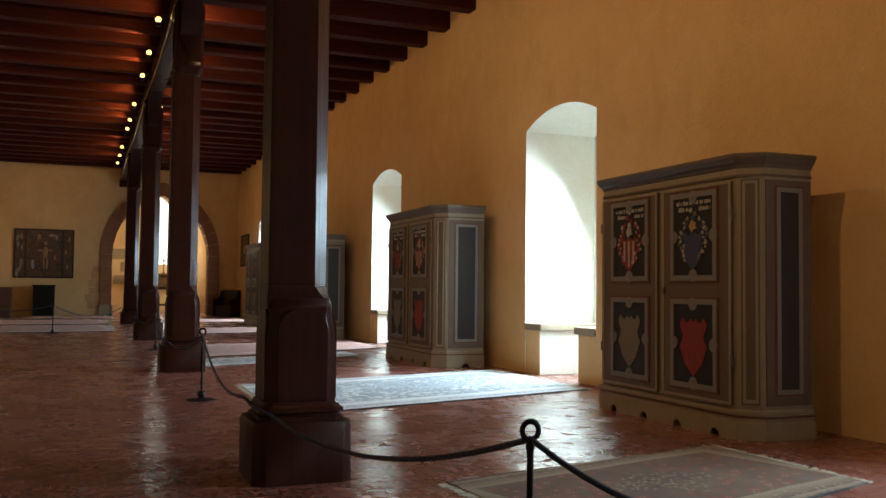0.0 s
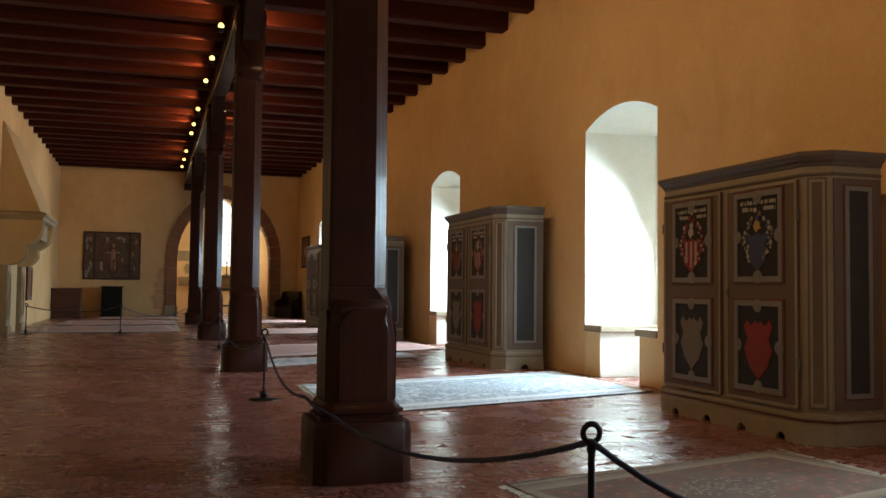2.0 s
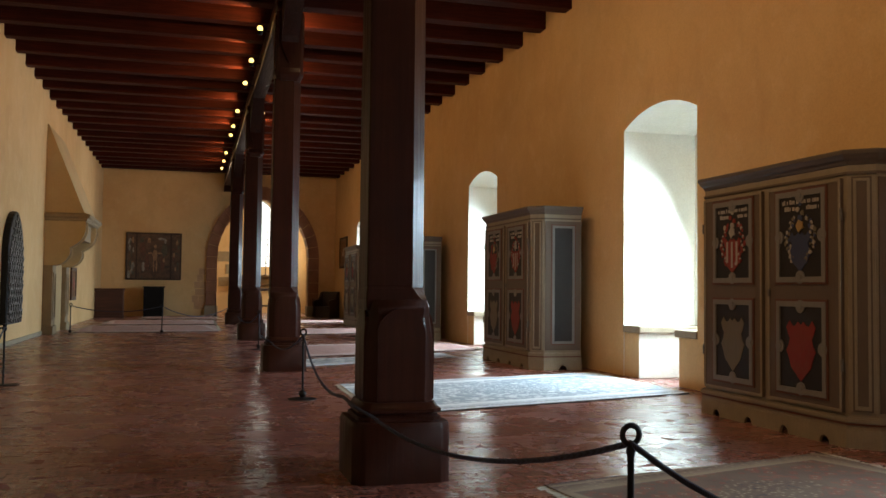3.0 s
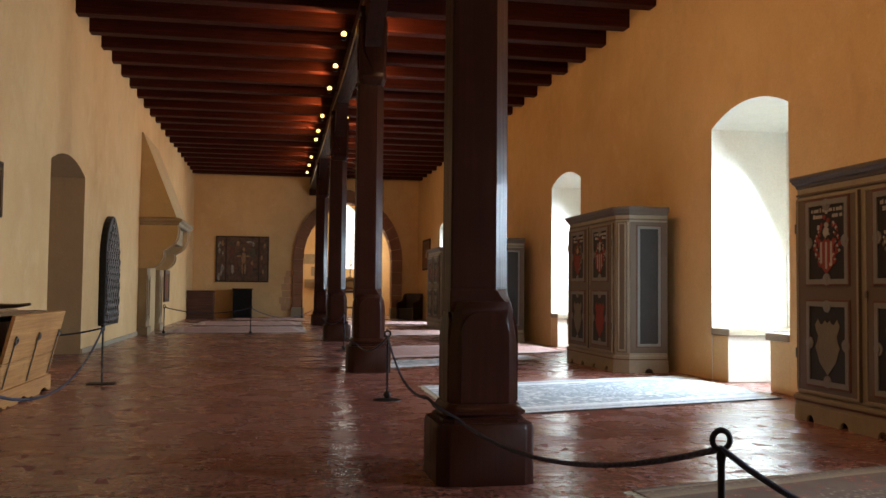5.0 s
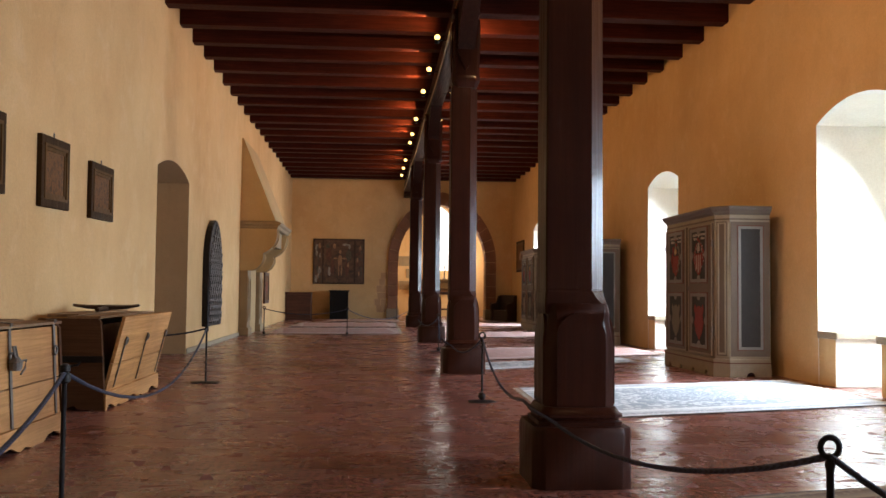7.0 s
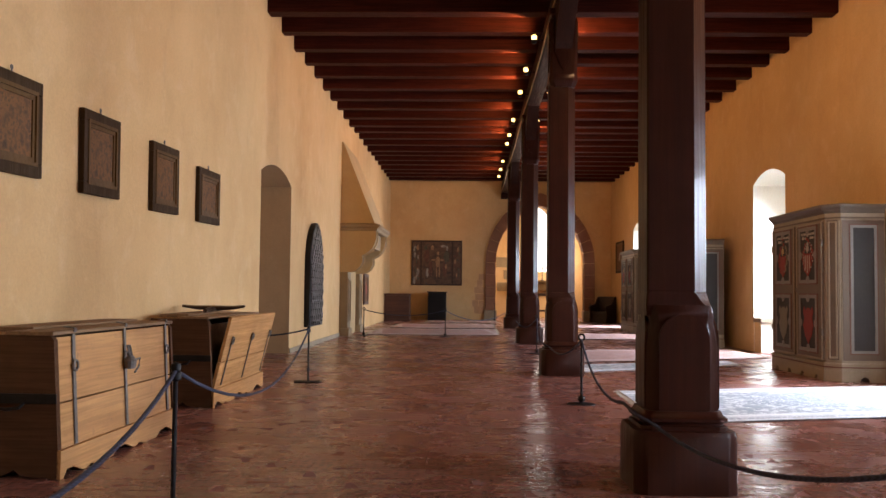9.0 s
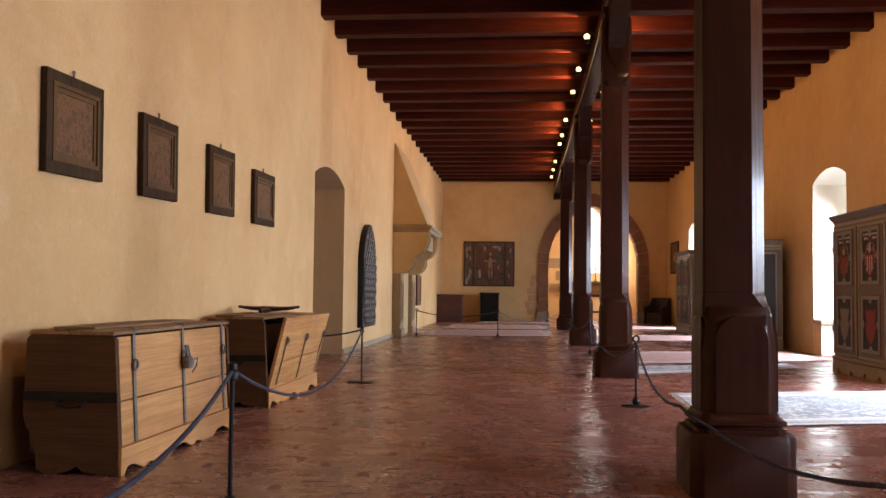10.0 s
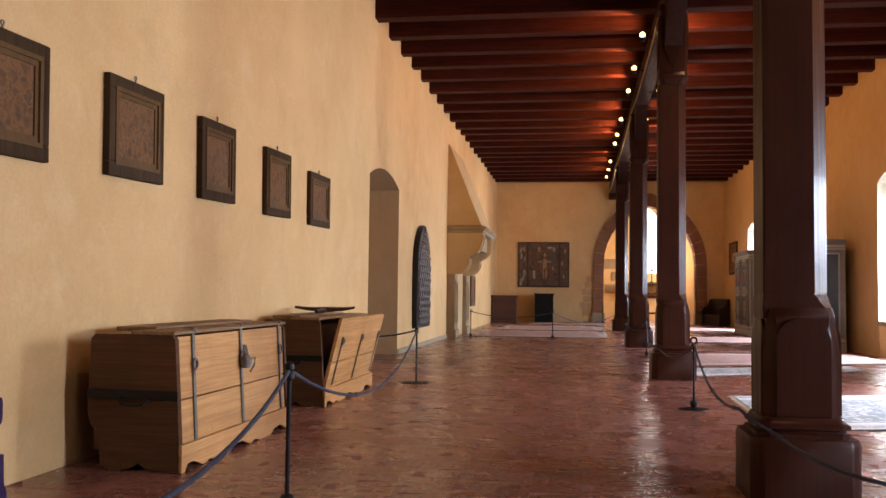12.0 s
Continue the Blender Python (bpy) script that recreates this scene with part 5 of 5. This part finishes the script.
# ---- rope barriers ----
def stanchion(m, square=False, cap=False):
    s = thing("rope_stanchion", m, "low black iron stanchion with " + ("square plate foot" if square else "round cap" if cap else "ring top and ball foot"), "stanchion", "rope barrier posts")
    bm = B()
    lathe(bm, [(0.011, 0.012), (0.012, 0.05), (0.0115, 0.62), (0.016, 0.64), (0.012, 0.66)], 10)
    part("post", bm, M_POST, s, smooth=True)
    bm = B()
    if cap:
        lathe(bm, [(0.012, 0.62), (0.026, 0.63), (0.026, 0.66), (0.018, 0.668), (0.024, 0.675), (0.022, 0.70), (0.008, 0.708)], 14)
    else:
        torus(bm, (0, 0, 0.692), 0.030, 0.0095, "y", 18, 8)
    part("cap" if cap else "ring", bm, M_POST, s, smooth=True)
    bm = B()
    if square:
        box(bm, -0.16, 0.16, -0.1, 0.1, 0.0, 0.014, 0.004)
    else:
        lathe(bm, [(0.15, 0.0), (0.148, 0.006), (0.05, 0.016), (0.012, 0.02)], 20)
    part("foot_plate", bm, M_POST, s)
    if not square:
        bm = B()
        bmesh.ops.create_uvsphere(bm, u_segments=14, v_segments=8, radius=0.04, matrix=Matrix.Translation((0, 0, 0.055)))
        part("ball", bm, M_POST, s, smooth=True)
    return s


def rope(points, sag=(), label="dark blue rope of a barrier slung between posts", steps=14):
    """A rope through points, with a sag in metres on each leg."""
    path = []
    for k, (a, b) in enumerate(zip(points, points[1:])):
        a, b = Vector(a), Vector(b)
        s = sag[k] if k < len(sag) else 0.0
        for i in range(steps + (k == len(points) - 2)):
            t = i / steps
            p = a.lerp(b, t)
            p.z -= 4 * s * t * (1 - t)
            path.append(p)
    bm = B()
    tube(bm, path, 0.0105, 8)
    return solid("barrier_rope", bm, M_ROPE, label, "rope", "", "barrier ropes", True)


S1, S2, S3, S4, S5, S6, S7 = (1.38, 2.67), (1.16, 9.53), (1.27, 17.33), (-0.62, 23.4), (-2.72, 23.46), (-1.49, 4.6), (-2.02, 11.43)
post = stanchion(pose(*S1, 0))
for p in (S2, S3, S4, S5):
    copy_thing(post, pose(*p, 0))
tall = stanchion(pose(*S6, 0), False, True)
tall.scale = (1.1, 1.1, 1.1)
stanchion(pose(*S7, 0), True, True)
for p in ((1.0, 36.6), (4.8, 36.6)):
    copy_thing(post, pose(*p, 0))


def hook_on(p, z=0.665):
    return (p[0], p[1], z)


def round_pillar(k):
    """Where a rope rests on a pillar's plinth ledge and comes round its near side."""
    x, y = PILLARS[k]
    return [(x - 0.285, y + 0.2, 0.465), (x - 0.275, y - 0.2, 0.445), (x - 0.19, y - 0.30, 0.40)]


rope([hook_on(S2)] + round_pillar(0) + [hook_on(S1)], (0.16, 0, 0, 0.14))
rope([hook_on(S1), (2.3, 1.85, 0.665)], (0.22,))
copy_thing(post, pose(2.3, 1.85, 0))
rope([hook_on(S3)] + round_pillar(1) + [hook_on(S2)], (0.2, 0, 0, 0.12))
rope([(PILLARS[2][0] - 0.3, PILLARS[2][1] - 0.1, 0.5), hook_on(S3)], (0.15,))
rope([hook_on(S5), hook_on(S4), (PILLARS[3][0] - 0.25, PILLARS[3][1] - 0.3, 0.5)], (0.14, 0.25))
rope([hook_on(S6, 0.735), hook_on(S7), (XL, 11.9, 0.62)], (0.40, 0.08))
rope([hook_on(S6, 0.735), (-1.04, 1.3, 0.665)], (0.17,))
copy_thing(post, pose(-0.95, 1.3, 0))


# ---- floor tiles ----
TW, TD, GAP = 0.30, 0.15, 0.0022
q = random.Random(11)


def tile_verts(x0, x1, y0, y1, h, tx, ty):
    b = 0.004
    c = [(x0, y0), (x1, y0), (x1, y1), (x0, y1)]
    i = [(x0 + b, y0 + b), (x1 - b, y0 + b), (x1 - b, y1 - b), (x0 + b, y1 - b)]
    cx, cy = (x0 + x1) / 2, (y0 + y1) / 2
    return [(x, y, -0.014) for x, y in c] + [(x, y, h - 0.0005) for x, y in c] + [(x, y, h + tx * (x - cx) + ty * (y - cy)) for x, y in i]


TILE_FACES = [(8, 9, 10, 11)] + [(k, (k + 1) % 4, 4 + (k + 1) % 4, 4 + k) for k in range(4)] + [(4 + k, 4 + (k + 1) % 4, 8 + (k + 1) % 4, 8 + k) for k in range(4)]
verts, faces, singles = [], [], []
row = 0
y = 2.2 - 68 * TD
while y < CY1:
    x = XL - (0.15 if row % 2 else 0.0)
    xe = XR if y < Y1 else 5.5
    while x < xe:
        x0, x1 = max(x, XL) + GAP / 2, min(x + TW, xe) - GAP / 2
        if x1 - x0 > 0.05:
            h, tx, ty = q.uniform(-0.0006, 0.0), q.gauss(0, 0.006), q.gauss(0, 0.009)
            if 4.6 < y < 6.1 and -2.2 < x < 0.7 and x1 - x0 > TW - 0.01 and len(singles) < 300:
                singles.append((x0, y, h, tx, ty))
            else:
                n = len(verts)
                verts += tile_verts(x0, x1, y + GAP / 2, y + TD - GAP / 2, h, tx, ty)
                faces += [tuple(n + i for i in f) for f in TILE_FACES]
        x += TW
    y += TD
    row += 1
# niche floors
for c in WIN_Y + (15.31,):
    lo, hi = (c - WIN_HALF + 0.01, c + WIN_HALF - 0.01) if c != 15.31 else (DOOR[0] + 0.01, DOOR[1] - 0.01)
    bx0, bx1 = (XR + 0.004, XR + 1.08) if c != 15.31 else (XL - 1.09, XL - 0.004)
    y = lo
    while y < hi - 0.1:
        x = bx0
        while x < bx1 - 0.1:
            n = len(verts)
            verts += tile_verts(x, min(x + TW, bx1) - GAP, y, min(y + TD, hi) - GAP, q.uniform(-0.0025, 0), q.gauss(0, 0.006), q.gauss(0, 0.009))
            faces += [tuple(n + i for i in f) for f in TILE_FACES]
            x += TW
        y += TD
me = bpy.data.meshes.new("floor_tiles")
me.from_pydata(verts, [], faces)
me.materials.append(M_TILE)
tiles = new("floor_tiles", me)
tiles.parent = floor
tagged(tiles, "worn red terracotta floor tiles", "", "", "stuff")
shared = []
for k in range(6):
    me = bpy.data.meshes.new("tile")
    tx, ty = q.gauss(0, 0.006), q.gauss(0, 0.009)
    me.from_pydata(tile_verts(0, TW - GAP, 0, TD - GAP, 0, tx, ty), [], TILE_FACES)
    me.materials.append(M_TILE1)
    shared.append(me)
for k, (x0, y0, h, tx, ty) in enumerate(singles):
    ob = new("tile", shared[k % 6])
    ob.parent = floor
    ob.location = (x0, y0 + GAP / 2, h)
